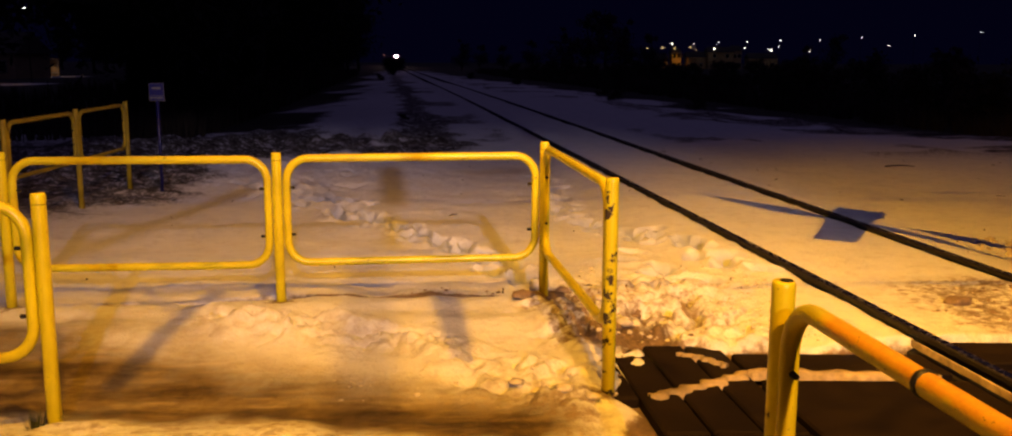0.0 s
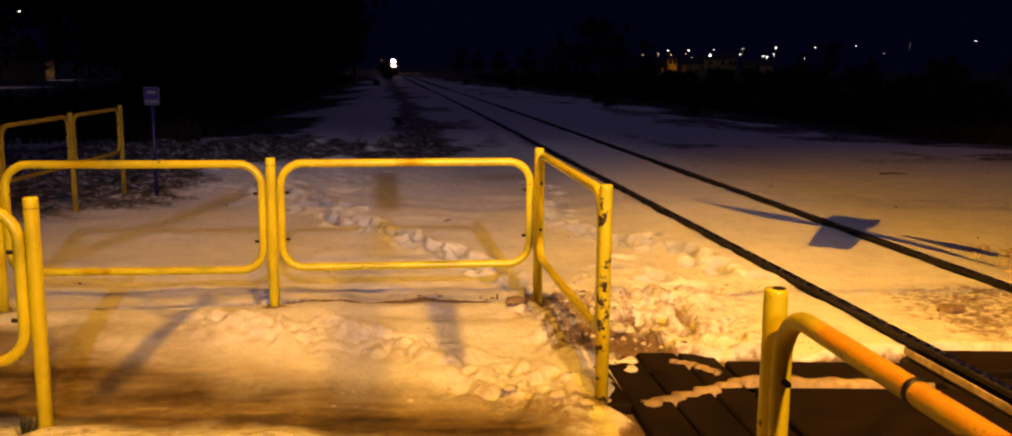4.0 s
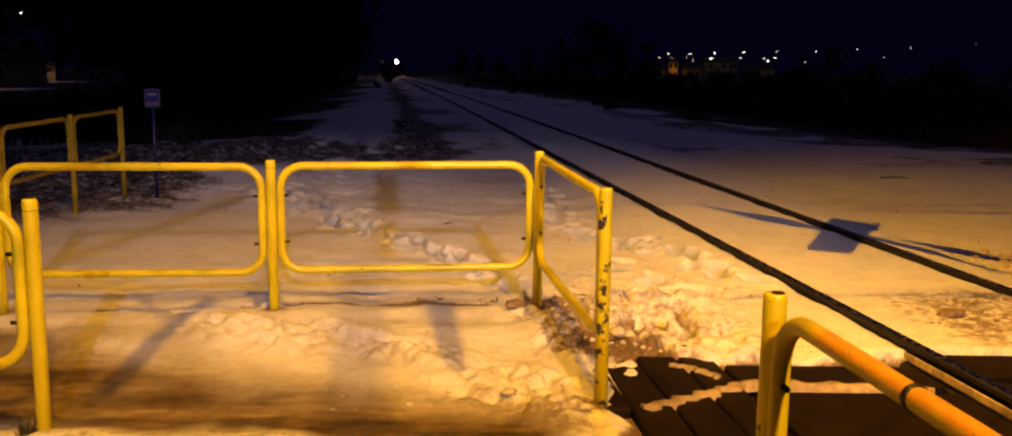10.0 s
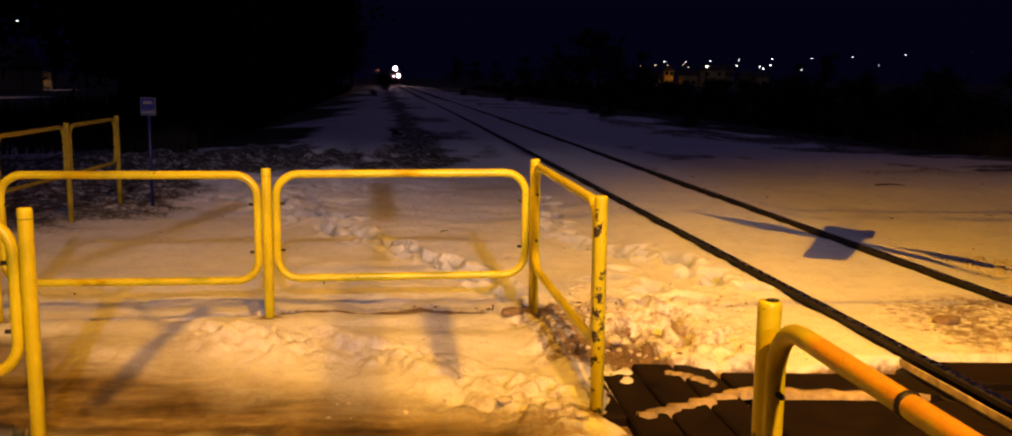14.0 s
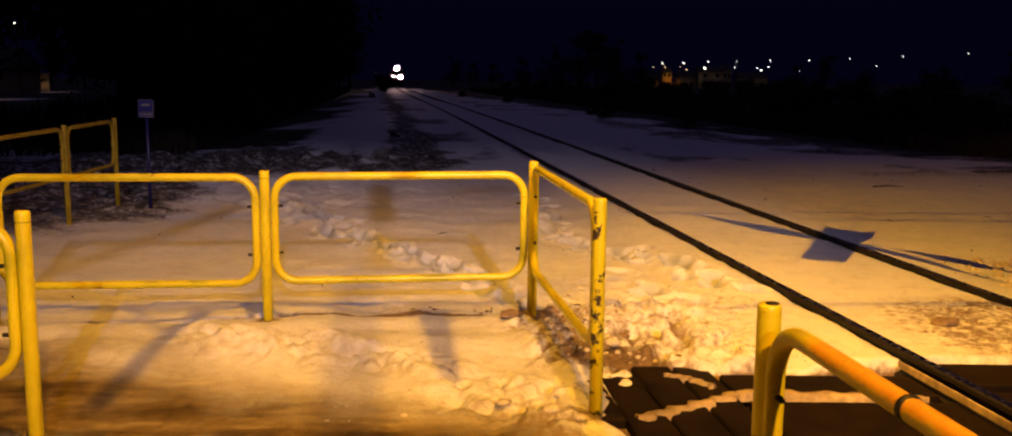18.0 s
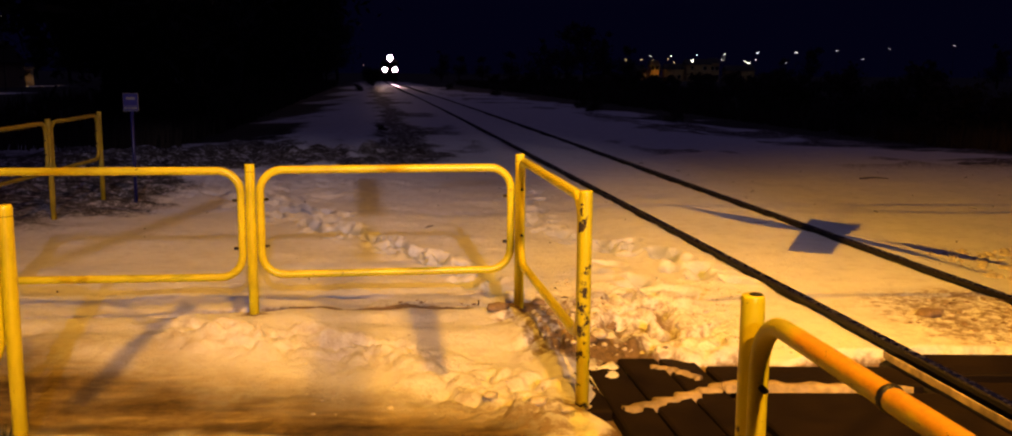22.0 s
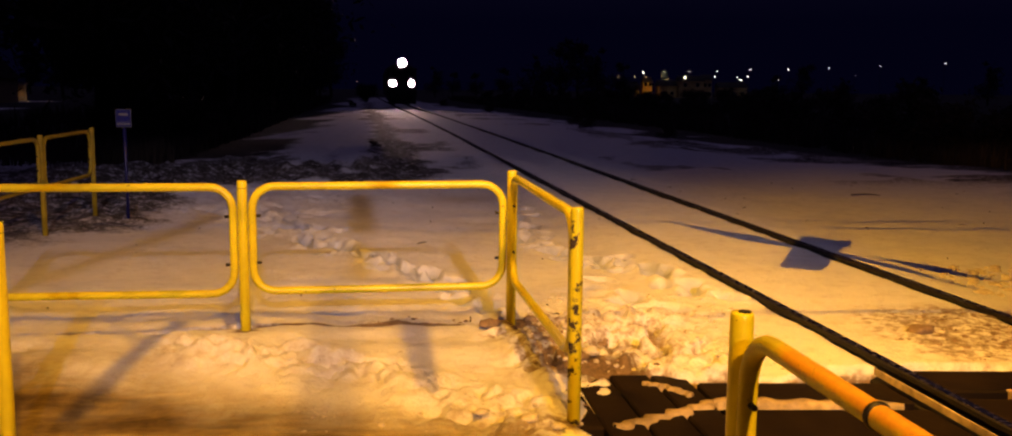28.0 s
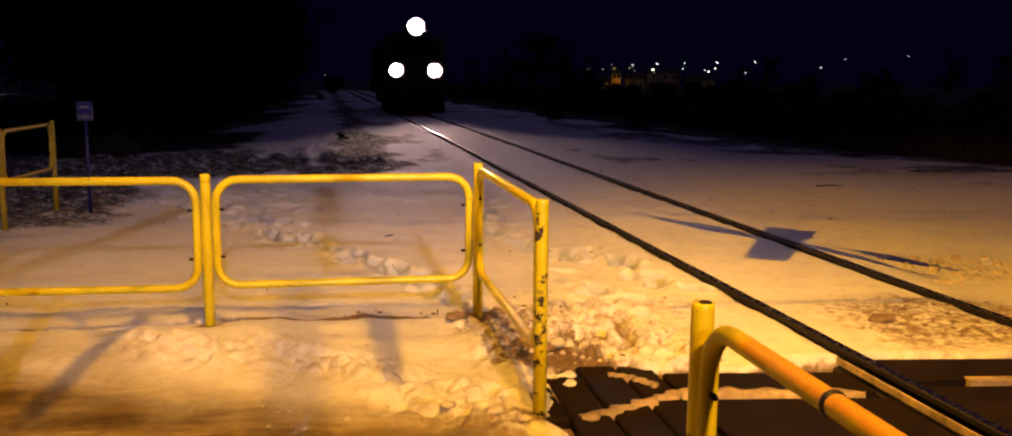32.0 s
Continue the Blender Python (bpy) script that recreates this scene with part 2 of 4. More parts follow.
REPAINTED = repainted()
SNOW = snow_material()
YELLOW, YELLOW_WORN = yellow_paint(), worn_yellow()
SLAB = rubber_slab()
RUST = plain("dark_rusty_steel", (0.009, 0.006, 0.0055), 0.8, 0.1, 0.4, 20)
# the barriers' yellow darkened, so that the rear one looks dimly lit
DIMMED = plain("dimmed_yellow_paint", (0.36, 0.27, 0.010), 0.55, 0, 0.35, 9)
STEEL = plain("polished_rail_steel", (0.45, 0.42, 0.40), 0.24, 1.0, 0.15, 30)
BOLT = plain("blackened_bolt_steel", (0.02, 0.016, 0.012), 0.6, 0.4, 0.3, 60)
TAPE = plain("black_rubber_tape", (0.012, 0.012, 0.012), 0.45, 0, 0.3, 40)
PACKED = plain("packed_dirty_snow", (0.36, 0.28, 0.18), 0.7, 0, 0.6, 16)
BLUE = plain("blue_sign_paint", (0.005, 0.006, 0.09), 0.4, 0, 0.2, 20)
WHITE = plain("white_sign_paint", (0.34, 0.35, 0.40), 0.5, 0, 0.15, 20)
SIGN_WHITE = plain("greyed_sign_film", (0.13, 0.14, 0.17), 0.8, 0, 0.2, 20)
SIGN_BLUE = plain("blue_sign_film", (0.003, 0.006, 0.14), 0.8, 0, 0.2, 20)
GRASS = plain("dark_green_grass", (0.030, 0.040, 0.012), 0.8, 0, 0.4, 30)
BARK = plain("dark_bark", (0.016, 0.013, 0.010), 0.95, 0, 0.4, 9)
NEEDLES = plain("dark_foliage", (0.007, 0.009, 0.006), 0.9, 0, 0.5, 3)
TWIGS = plain("bare_brown_twigs", (0.05, 0.036, 0.024), 0.9, 0, 0.4, 4)
LOCO_DARK = plain("sooty_dark_green_paint", (0.009, 0.012, 0.010), 0.5, 0, 0.3, 4)
LOCO_BLACK = plain("black_running_gear", (0.014, 0.013, 0.012), 0.65, 0.2, 0.3, 8)
LOCO_GLASS = plain("dark_cab_glass", (0.006, 0.007, 0.008), 0.08, 0, 0.1, 4)
CONCRETE = plain("grey_concrete_pole", (0.30, 0.29, 0.27), 0.8, 0, 0.25, 10)
GALV = plain("galvanised_steel", (0.40, 0.40, 0.40), 0.45, 0.7, 0.2, 14)
PLASTER = plain("ochre_plaster", (0.42, 0.30, 0.18), 0.85, 0, 0.2, 1.5)
ROOFING = plain("dark_roofing", (0.05, 0.045, 0.04), 0.8, 0, 0.3, 2)
PANE = plain("night_window_glass", (0.01, 0.011, 0.014), 0.1, 0, 0.1, 2)
STONE = plain("dirty_ice_lump", (0.26, 0.18, 0.11), 0.6, 0, 0.45, 18)
SNOWLUMP = plain("trodden_snow_lump", (0.60, 0.55, 0.48), 0.75, 0, 0.3, 16)
HEAD_TOP = glow("upper_headlight_glow", (1.0, 0.62, 0.57), 2000)
HEAD_LOW = glow("lower_headlight_glow", (1.0, 0.60, 0.53), 1700)
CITY_GLOW = glow("white_street_light_glow", (1.0, 0.93, 0.80), 8)
CITY_WARM = glow("sodium_street_light_glow", (1.0, 0.66, 0.30), 4)
RED_GLOW = glow("red_signal_glow", (1.0, 0.38, 0.26), 3)
LENS_A = glow("sodium_lamp_lens", SODIUM, 20)


# ---- mesh helpers ----
def mesh_ob(name, verts, faces, mat, parent=None, label="", smooth=False):
    me = bpy.data.meshes.new(name)
    me.from_pydata([tuple(v) for v in verts], [], faces)
    me.update()
    if smooth:
        me.polygons.foreach_set("use_smooth", [True] * len(me.polygons))
    me.materials.append(mat)
    ob = new(name, me)
    ob.parent = parent
    if label:
        tagged(ob, label)
    return ob


def part(name, bm, mat, parent=None, label="", smooth=False):
    me = bpy.data.meshes.new(name)
    bm.to_mesh(me)
    bm.free()
    if smooth:
        me.polygons.foreach_set("use_smooth", [True] * len(me.polygons))
    me.materials.append(mat)
    ob = new(name, me)
    ob.parent = parent
    if label:
        tagged(ob, label)
    return ob


def thing(name, m, label, category, group="", kind=""):
    ob = new(name)
    ob.empty_display_size = 0.2
    ob.matrix_world = m
    return tagged(ob, label, category, group, kind)


def tube(path, radii, sides=10, closed=False, caps=True):
    """Vertices and faces of a tube along a path."""
    pts = [Vector(p) for p in path]
    n = len(pts)
    if isinstance(radii, (int, float)):
        radii = [radii] * n
    verts, faces = [], []
    last = None
    for i, p in enumerate(pts):
        a = pts[i - 1] if (i or closed) else p
        b = pts[(i + 1) % n] if (i < n - 1 or closed) else p
        d = (b - a).normalized()
        if last is None:
            ref = Vector((0, 0, 1)) if abs(d.z) < 0.9 else Vector((1, 0, 0))
            u = d.cross(ref).normalized()
        else:
            u = (last - d * last.dot(d)).normalized()
        last = u
        v = d.cross(u)
        for k in range(sides):
            ang = 2 * math.pi * k / sides
            verts.append(p + (u * math.cos(ang) + v * math.sin(ang)) * radii[i])
    for i in range(n if closed else n - 1):
        j = (i + 1) % n
        for k in range(sides):
            k2 = (k + 1) % sides
            faces.append((i * sides + k, i * sides + k2, j * sides + k2, j * sides + k))
    if caps and not closed:
        faces.append(tuple(reversed(range(sides))))
        faces.append(tuple((n - 1) * sides + k for k in range(sides)))
    return verts, faces


def box_bm(size, at=(0, 0, 0), bevel=0.0, bm=None):
    bm = bm or bmesh.new()
    made = bmesh.ops.create_cube(bm, size=1.0)
    bmesh.ops.scale(bm, vec=size, verts=made["verts"])
    bmesh.ops.translate(bm, vec=at, verts=made["verts"])
    if bevel:
        edges = list({e for v in made["verts"] for e in v.link_edges})
        bmesh.ops.bevel(bm, geom=edges, offset=bevel, segments=2, affect="EDGES", profile=0.7)
    return bm


def cyl_bm(r1, r2, depth, at=(0, 0, 0), turn=(0, 0, 0), sides=16, bm=None):
    bm = bm or bmesh.new()
    m = pose(*at, *turn)
    bmesh.ops.create_cone(bm, cap_ends=True, segments=sides, radius1=r1, radius2=r2, depth=depth, matrix=m)
    return bm


# ---- ground ----
def hash2(ix, iy, seed):
    k = np.sin(ix * 127.1 + iy * 311.7 + seed * 74.7) * 43758.5453
    return k - np.floor(k)


def value_noise(x, y, scale, seed=0):
    x, y = x / scale, y / scale
    ix, iy = np.floor(x), np.floor(y)
    fx, fy = x - ix, y - iy
    fx, fy = fx * fx * (3 - 2 * fx), fy * fy * (3 - 2 * fy)
    a, b = hash2(ix, iy, seed), hash2(ix + 1, iy, seed)
    c, d = hash2(ix, iy + 1, seed), hash2(ix + 1, iy + 1, seed)
    return (a * (1 - fx) + b * fx) * (1 - fy) + (c * (1 - fx) + d * fx) * fy - 0.5


def fbm(x, y, scale, octaves=4, seed=0):
    total, amp = 0, 1.0
    for i in range(octaves):
        ca, sa = math.cos(1.1 * i), math.sin(1.1 * i)
        total = total + amp * value_noise(ca * x - sa * y, sa * x + ca * y, scale / 2 ** i, seed + i)
        amp *= 0.5
    return total


def step(a, b, v):
    t = np.clip((v - a) / (b - a), 0, 1)
    return t * t * (3 - 2 * t)


def cells(x, y, scale, seed=0):
    """Rounded heaps, one to a cell, of random size and place: 0 between them, 1 at the top of the largest."""
    u, v = x / scale, y / scale
    iu, iv = np.floor(u), np.floor(v)
    best = np.zeros_like(x)
    for di in (-1, 0, 1):
        for dj in (-1, 0, 1):
            a, b = iu + di, iv + dj
            cx, cy = a + 0.15 + 0.7 * hash2(a, b, seed), b + 0.15 + 0.7 * hash2(a, b, seed + 1)
            r = 0.30 + 0.55 * hash2(a, b, seed + 2)
            q = hash2(a, b, seed + 3) * 3.14
            du, dv = u - cx, v - cy
            e = (du * np.cos(q) + dv * np.sin(q)) * 0.8
            w = (dv * np.cos(q) - du * np.sin(q)) * 1.3
            best = np.maximum(best, r * np.sqrt(np.maximum(0, 1 - (e * e + w * w) / (r * r))))
    return best


P0, P1, P2, P3 = (-3.40, 6.24), (-1.613, 6.42), (0.22, 6.62), (0.487, 4.65)      # posts of the barrier with three panels
SLOPE = 0.121                       # sideways run of the track for each metre away, near the crossing
RAIL_TOP = 0.14


def rail_x(y, side):
    """Centre of the left (0) or the right (1) rail; beyond 34 m the track bears slightly left."""
    bend = 0.5 * ((y - 34) + np.sqrt((y - 34) ** 2 + 100))
    return 2.45 - SLOPE * (y - 5.2) - 0.0096 * bend + side * 1.51


def footprints():
    """Places, turns and depths of the footprints of two trodden trails."""
    rng = random.Random(5)
    rows = []
    for (x0, y0, x1, y1, n, wide) in ((0.45, 14.6, 0.53, 12.0, 10, 0.10), (0.53, 12.0, 0.80, 9.75, 13, 0.09), (0.80, 9.75, 1.22, 9.3, 5, 0.08), (1.22, 9.3, 1.62, 8.65, 6, 0.10), (1.62, 8.65, 1.75, 7.85, 5, 0.10),
                                      (1.75, 7.85, 1.95, 7.3, 3, 0.08), (1.05, 8.3, 1.5, 7.2, 5, 0.2),
                                      (-3.6, 13.2, -1.95, 10.8, 17, 0.42), (-2.9, 12.0, -1.7, 10.3, 13, 0.3), (-1.96, 10.8, -1.2, 9.5, 13, 0.16), (-1.2, 9.5, -0.62, 8.7, 9, 0.10), (-0.62, 8.7, -0.1, 7.7, 10, 0.08), (-0.1, 7.7, 0.1, 7.35, 4, 0.06)):
        for i in range(n):
            f = (i + rng.uniform(-0.3, 0.3)) / (n - 1)
            side = rng.uniform(-1, 1) * wide + (0.1 if i % 2 else -0.1)
            dx, dy = x1 - x0, y1 - y0
            ln = math.hypot(dx, dy)
            rows.append((x0 + dx * f + side * dy / ln, y0 + dy * f - side * dx / ln,
                         math.atan2(dy, dx) + rng.uniform(-0.7, 0.7), rng.uniform(0.030, 0.070) * (1.05 if x0 > 0 else 1.0)))
    return rows


PRINTS = footprints()


def in_box(x, y, x0, x1, y0, y1, soft):
    return step(x0 - soft, x0 + soft, x) * (1 - step(x1 - soft, x1 + soft, x)) * step(y0 - soft, y0 + soft, y) * (1 - step(y1 - soft, y1 + soft, y))


def masks(x, y):
    """The icy path, the dirt (with shade put into the pile's pits), the crossing's hollow, the lumpy piles, the rough
    grass, and the dark undergrowth with the far dark ground.
    """
    wob = fbm(x, y, 0.9, 4, 3)
    fine = fbm(x, y, 0.25, 3, 4)
    upper = 4.70 - 0.52 * np.clip(x, -2.6, 0.3) + 0.5 * wob
    path = (1 - step(-0.50 + 0.18 * np.clip(x, -2, 0), 0.30, y - upper)) * step(-0.16, 0.16, y - 4.16 - 0.20 * (1 - step(-1.9, -1.0, x)) + 0.4 * wob)
    path = np.maximum(path, 1 - step(2.8, 3.4, y + wob)) * (1 - step(0.15, 0.7, x + 0.5 * wob))
    edge = 5.45 + 0.10 * wob + 0.10 * fine - 0.9 * (1 - step(0.55, 1.0, x + 0.3 * wob))
    cross = step(0.50, 0.60, x + 0.17 * step(4.58, 4.72, y) + 0.15 * wob - 0.13 * np.exp(-((y - 4.47) / 0.13) ** 2)) * (1 - step(-0.03, 0.03, y - edge)) * step(-3.2, -2.8, y) * (1 - step(8.5, 9, x))
    right = step(-0.25, 0.10, x - 0.20 - 0.1345 * (6.62 - y) + 0.3 * wob)
    pile = np.maximum(right * in_box(x + 0.4 * wob, y + 0.4 * wob, -0.1, 1.72, 5.35, 7.0, 0.30), 0.28 * right * in_box(x + 0.5 * wob, y + 0.4 * wob, 0.3, 1.4, 7.1, 8.1, 0.35))
    pile = np.maximum(pile, 0.55 * in_box(x + 0.3 * wob, y + 0.3 * wob, 0.05, 0.52, 4.45, 4.75, 0.12))
    ridge = in_box(x + 0.3 * wob, y + 0.55 * np.clip(x, -2.0, 0.3) + 0.4 * wob, -2.0, 0.45, 4.62, 5.30, 0.22)
    verge = in_box(x + 0.4 * wob, y + 0.4 * wob, 2.75, 9.0, 5.5, 7.0, 0.3)
    # dirt, and extra brown in the pile's pits as their shade
    dirt = 0.10 * in_box(x + 0.3 * wob, y + 0.4 * wob, 0.12, 0.75, 5.3, 7.2, 0.25) + 0.27 * pile * (1 + 1.2 * step(0.04, 0.24, fbm(x, y, 0.30, 3, 120))) + 0.22 * ridge + 0.3 * in_box(x, y, -4, 0.5, 3.0, 4.5, 0.2) + 0.50 * verge
    dirt = dirt + 0.26 * step(0.40, 0.06, np.abs(x - 0.32 - 0.1345 * (6.62 - y) + 0.3 * wob)) * in_box(x, y, -0.2, 1.2, 5.4, 6.95, 0.2)
    # a dark brown patch to the right of post P3
    dirt = dirt + 0.85 * in_box(x + 0.2 * wob, y + 0.2 * wob, 0.52, 0.98, 5.42, 5.78, 0.12)
    # a darker line along the crevice at the snow's lip
    lip = np.abs(y - 6.70 - 0.09 * x - 0.16 * np.exp(-((x + 0.85) / 0.45) ** 2) + 0.14 * wob)
    dirt = dirt + (0.35 + 0.75 * step(-1.9, -1.2, x)) * step(0.13, 0.015, lip) * in_box(x, y, -3.6, 0.25, 6, 7.2, 0.2)
    dirt = dirt + 0.30 * step(0.10, 0.40, fbm(x, y * 1.6, 0.3, 3, 130)) * in_box(x, y, -1.1, 0.2, 6.8, 7.6, 0.2)
    # darker brown round each post's foot
    for px, py in (P0, P1, P2, P3):
        dirt = dirt + 0.8 * np.exp(-(((x - px) / 0.11) ** 2 + ((y - py + 0.02) / 0.09) ** 2))
    off = x - (rail_x(y, 0) + 0.755)
    grass = step(-3.6, -5.2, x + 2 * wob) * step(8.5, 11.5, y + 2 * wob) * (1 - step(18, 24, y)) * 0.62
    # a dark strip left of the track, then a dark band across
    grass = grass + 0.66 * in_box(off + 0.7 * wob, y + 2 * wob, -3.7, -2.6, 19, 140, 0.35)
    grass = grass + 0.6 * in_box(off + 1.2 * wob, y + 2.0 * wob - 0.25 * off, -9.0, -2.4, 19.0, 20.6, 0.5)
    grass = grass + 0.50 * step(0.02, 0.26, fbm(x * 0.7, y * 0.6, 1.8, 4, 66)) * step(15, 20, y) * (1 - step(-1.6, -0.9, off) * (1 - step(1.6, 2.4, off)))
    grass = grass + 0.6 * step(0.05, 0.3, fbm(x * 0.7, y, 1.6, 4, 67)) * step(4.0, 8.5, off) * step(13, 18, y)
    grass = grass + 0.5 * in_box(off + 1.2 * wob, y + 3 * wob, -8.6, -5.0, 20.5, 24.5, 0.8)
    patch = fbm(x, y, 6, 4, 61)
    brush_and_dark = step(9.8, 12.4, off + 4.0 * patch + 0.04 * y) * step(10, 16, y + 0.6 * off)
    brush_and_dark = np.maximum(brush_and_dark, step(-6.4, -8.6, off + 3.4 * patch - 0.012 * y) * step(21, 25, y + 3 * patch + 0.4 * np.minimum(0, off + 6)))
    # the dark colour is left out where the two street lights fall
    brush_and_dark = brush_and_dark * step(2.0, 4.5, np.minimum(np.hypot((x + 43.0) * 0.9, (y - 80) * 0.5), np.hypot((x + 57.2) * 0.7, (y - 116) * 0.4)))
    # all ground beyond 170 m is coloured near-black, as unlit snow looks
    brush_and_dark = np.maximum(brush_and_dark, step(170, 260, y))
    return path, cross, pile, ridge, verge, np.clip(dirt, 0, 1), np.clip(grass, 0, 1), brush_and_dark


def height(x, y):
    path, cross, pile, ridge, verge, dirt, grass, brush_and_dark = masks(x, y)
    near = 1 - step(60, 120, np.hypot(x, y))
    h = 0.045 * fbm(x, y, 3.0, 3, 1) + 0.024 * fbm(x, y, 0.5, 5, 2) + 0.028 * fbm(x, y, 1.1, 4, 5)
    h = h + 0.035 * in_box(x, y + 0.4 * fbm(x, y, 0.5, 3, 76), -4, 0.3, 3.4, 4.35, 0.15) * (0.3 + np.abs(fbm(x, y, 0.35, 3, 77)) * 2)
    h = h - 0.02 * path + 0.016 * path * fbm(x * 0.7, y, 0.4, 4, 21)
    lumps = np.abs(fbm(x, y, 0.42, 4, 11))
    small = np.abs(fbm(x, y, 0.17, 3, 13))
    wx, wy = x + 0.10 * fbm(x, y, 0.3, 2, 81), y + 0.10 * fbm(x, y, 0.3, 2, 82)
    big, mid, tiny = cells(wx, wy, 0.30, 83), cells(wx, wy, 0.15, 87), cells(wx, wy, 0.075, 91)
    rough = 0.5 + fbm(x, y, 0.8, 2, 95)
    h = h + pile * (-0.03 + 0.06 * lumps + 0.06 * big + 0.10 * mid * rough + 0.03 * tiny + 0.03 * small)
    h = h + ridge * (0.04 * lumps + (0.3 + rough) * (0.025 * big + 0.06 * mid + 0.05 * tiny) - 0.05 * step(0.10, 0.30, fbm(x, y, 0.22, 3, 140)))
    pits = step(0.06, 0.22, fbm(x, y, 0.30, 3, 120)) * pile
    h = h - 0.085 * pits
    wild = step(-1.0, -3.0, x) * step(10.5, 12.5, y + wx * 0.2) * (1 - step(26, 32, y))
    h = h + wild * (0.07 * cells(wx, wy, 0.7, 101) + 0.07 * cells(wx, wy, 0.30, 105) + 0.06 * cells(wx, wy, 0.15, 109) - 0.06)
    h = h + verge * (0.05 * lumps + 0.05 * mid + 0.03 * tiny)
    clear = (1 - path) * (1 - cross) * (1 - pile)
    h = h + clear * 0.018 * np.sin((y + 0.35 * x + 0.9 * fbm(x, y, 1.6, 3, 15)) * 8.5) * step(6.2, 8, y) * (1 - step(14, 20, y)) * (1 - 0.8 * step(0.0, 1.2, x)) * (0.3 + fbm(x, y, 2, 2, 14))
    h = h + grass * 0.16 * np.abs(fbm(x, y, 0.5, 3, 31))
    h = h + 0.05 * fbm(x, y, 0.45, 3, 73) * in_box(x, y, -4.5, 0.4, 6.2, 7.6, 0.3)
    lip = y - 6.70 - 0.09 * x - 0.16 * np.exp(-((x + 0.85) / 0.45) ** 2) + 0.14 * fbm(x, y, 0.9, 4, 3)
    h = h + (-0.055 * np.exp(-(lip / 0.035) ** 2) + 0.035 * step(0.35, 0.0, np.abs(lip + 0.22))) * in_box(x, y, -3.7, 0.2, 6.0, 7.3, 0.12)
    h = h + 0.035 * np.maximum(0, fbm(x, y, 0.22, 3, 131)) * in_box(x, y, -1.3, 0.2, 6.8, 7.7, 0.2)
    # bank of snow thrown up along the panels
    h = h + 0.05 * np.exp(-((y - 5.95 - 0.1 * x + 0.2 * fbm(x, y, 0.6, 3, 71)) / 0.28) ** 2) * in_box(x, y, -3.6, 0.3, 5, 7, 0.3)
    # a berm of thrown snow beyond the stop sign
    berm = in_box(x + 1.5 * fbm(x, y, 3, 2, 41), y + 1.5 * fbm(x, y, 2.5, 2, 42) - 0.35 * (x + 5), -9.0, -1.8, 18.6, 20.4, 0.8)
    h = h + berm * (0.08 + 0.30 * np.abs(fbm(x, y, 0.8, 3, 43)))
    h = h + 0.06 * fbm(x, y, 1.6, 4, 44) * step(13, 18, y)
    # the bed of the track lies level under the rails
    off = x - (rail_x(y, 0) + 0.755)
    bed = 1 - step(0.9, 1.6, np.abs(off))
    h = h * (1 - 0.75 * bed) + bed * 0.095
    for side in (0, 1):
        d = x - rail_x(y, side)
        h = h - (0.022 + 0.02 * fbm(x, y, 0.25, 3, 75)) * np.exp(-(d / 0.058) ** 2) * bed
    for px, py, ang, deep in PRINTS:
        sel = (np.abs(x - px) < 0.45) & (np.abs(y - py) < 0.45)
        if not sel.any():
            continue
        dx, dy = x[sel] - px, y[sel] - py
        u = (dx * math.cos(ang) + dy * math.sin(ang)) / (0.105 + 0.7 * deep)
        v = (-dx * math.sin(ang) + dy * math.cos(ang)) / (0.06 + 0.45 * deep)
        r2 = (u * u + v * v) * (1 + 0.9 * value_noise(x[sel], y[sel], 0.09, 7))
        h[sel] += -1.5 * deep * np.exp(-r2 ** 3) + (0.24 if px > 0 else 0.38) * deep * np.exp(-((np.sqrt(np.maximum(r2, 0)) - 1.5) / 0.36) ** 2) * (0.6 + 1.2 * np.abs(value_noise(x[sel], y[sel], 0.11, 9)))
    h = h * (1 - cross) - 0.045 * cross
    # the ground falls away a little beside the track
    h = h - 0.25 * step(4.2, 9, np.abs(off)) * step(14, 30, y)
    return h * near + (1 - near) * (-0.25 + 0.1 * fbm(x, y, 40, 2, 51))


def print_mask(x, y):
    """Where the snow is trodden hard; its blue-grey also holds the hollows' shade."""
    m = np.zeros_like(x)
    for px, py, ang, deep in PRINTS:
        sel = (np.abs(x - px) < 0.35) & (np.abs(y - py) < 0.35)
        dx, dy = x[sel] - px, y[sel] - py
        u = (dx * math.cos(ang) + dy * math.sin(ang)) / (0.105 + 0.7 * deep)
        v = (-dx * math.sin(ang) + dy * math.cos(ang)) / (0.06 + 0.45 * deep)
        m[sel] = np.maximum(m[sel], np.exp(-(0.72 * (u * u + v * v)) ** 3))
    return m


def axis(fine_a, fine_b, step_size, low, high, grow=1.16):
    mid = list(np.arange(fine_a, fine_b, step_size))
    up, s, v = [], step_size, mid[-1]
    while v < high:
        s *= grow
        v += s
        up.append(v)
    down, s, v = [], step_size, mid[0]
    while v > low:
        s *= grow
        v -= s
        down.append(v)
    return np.array(down[::-1] + mid + up)


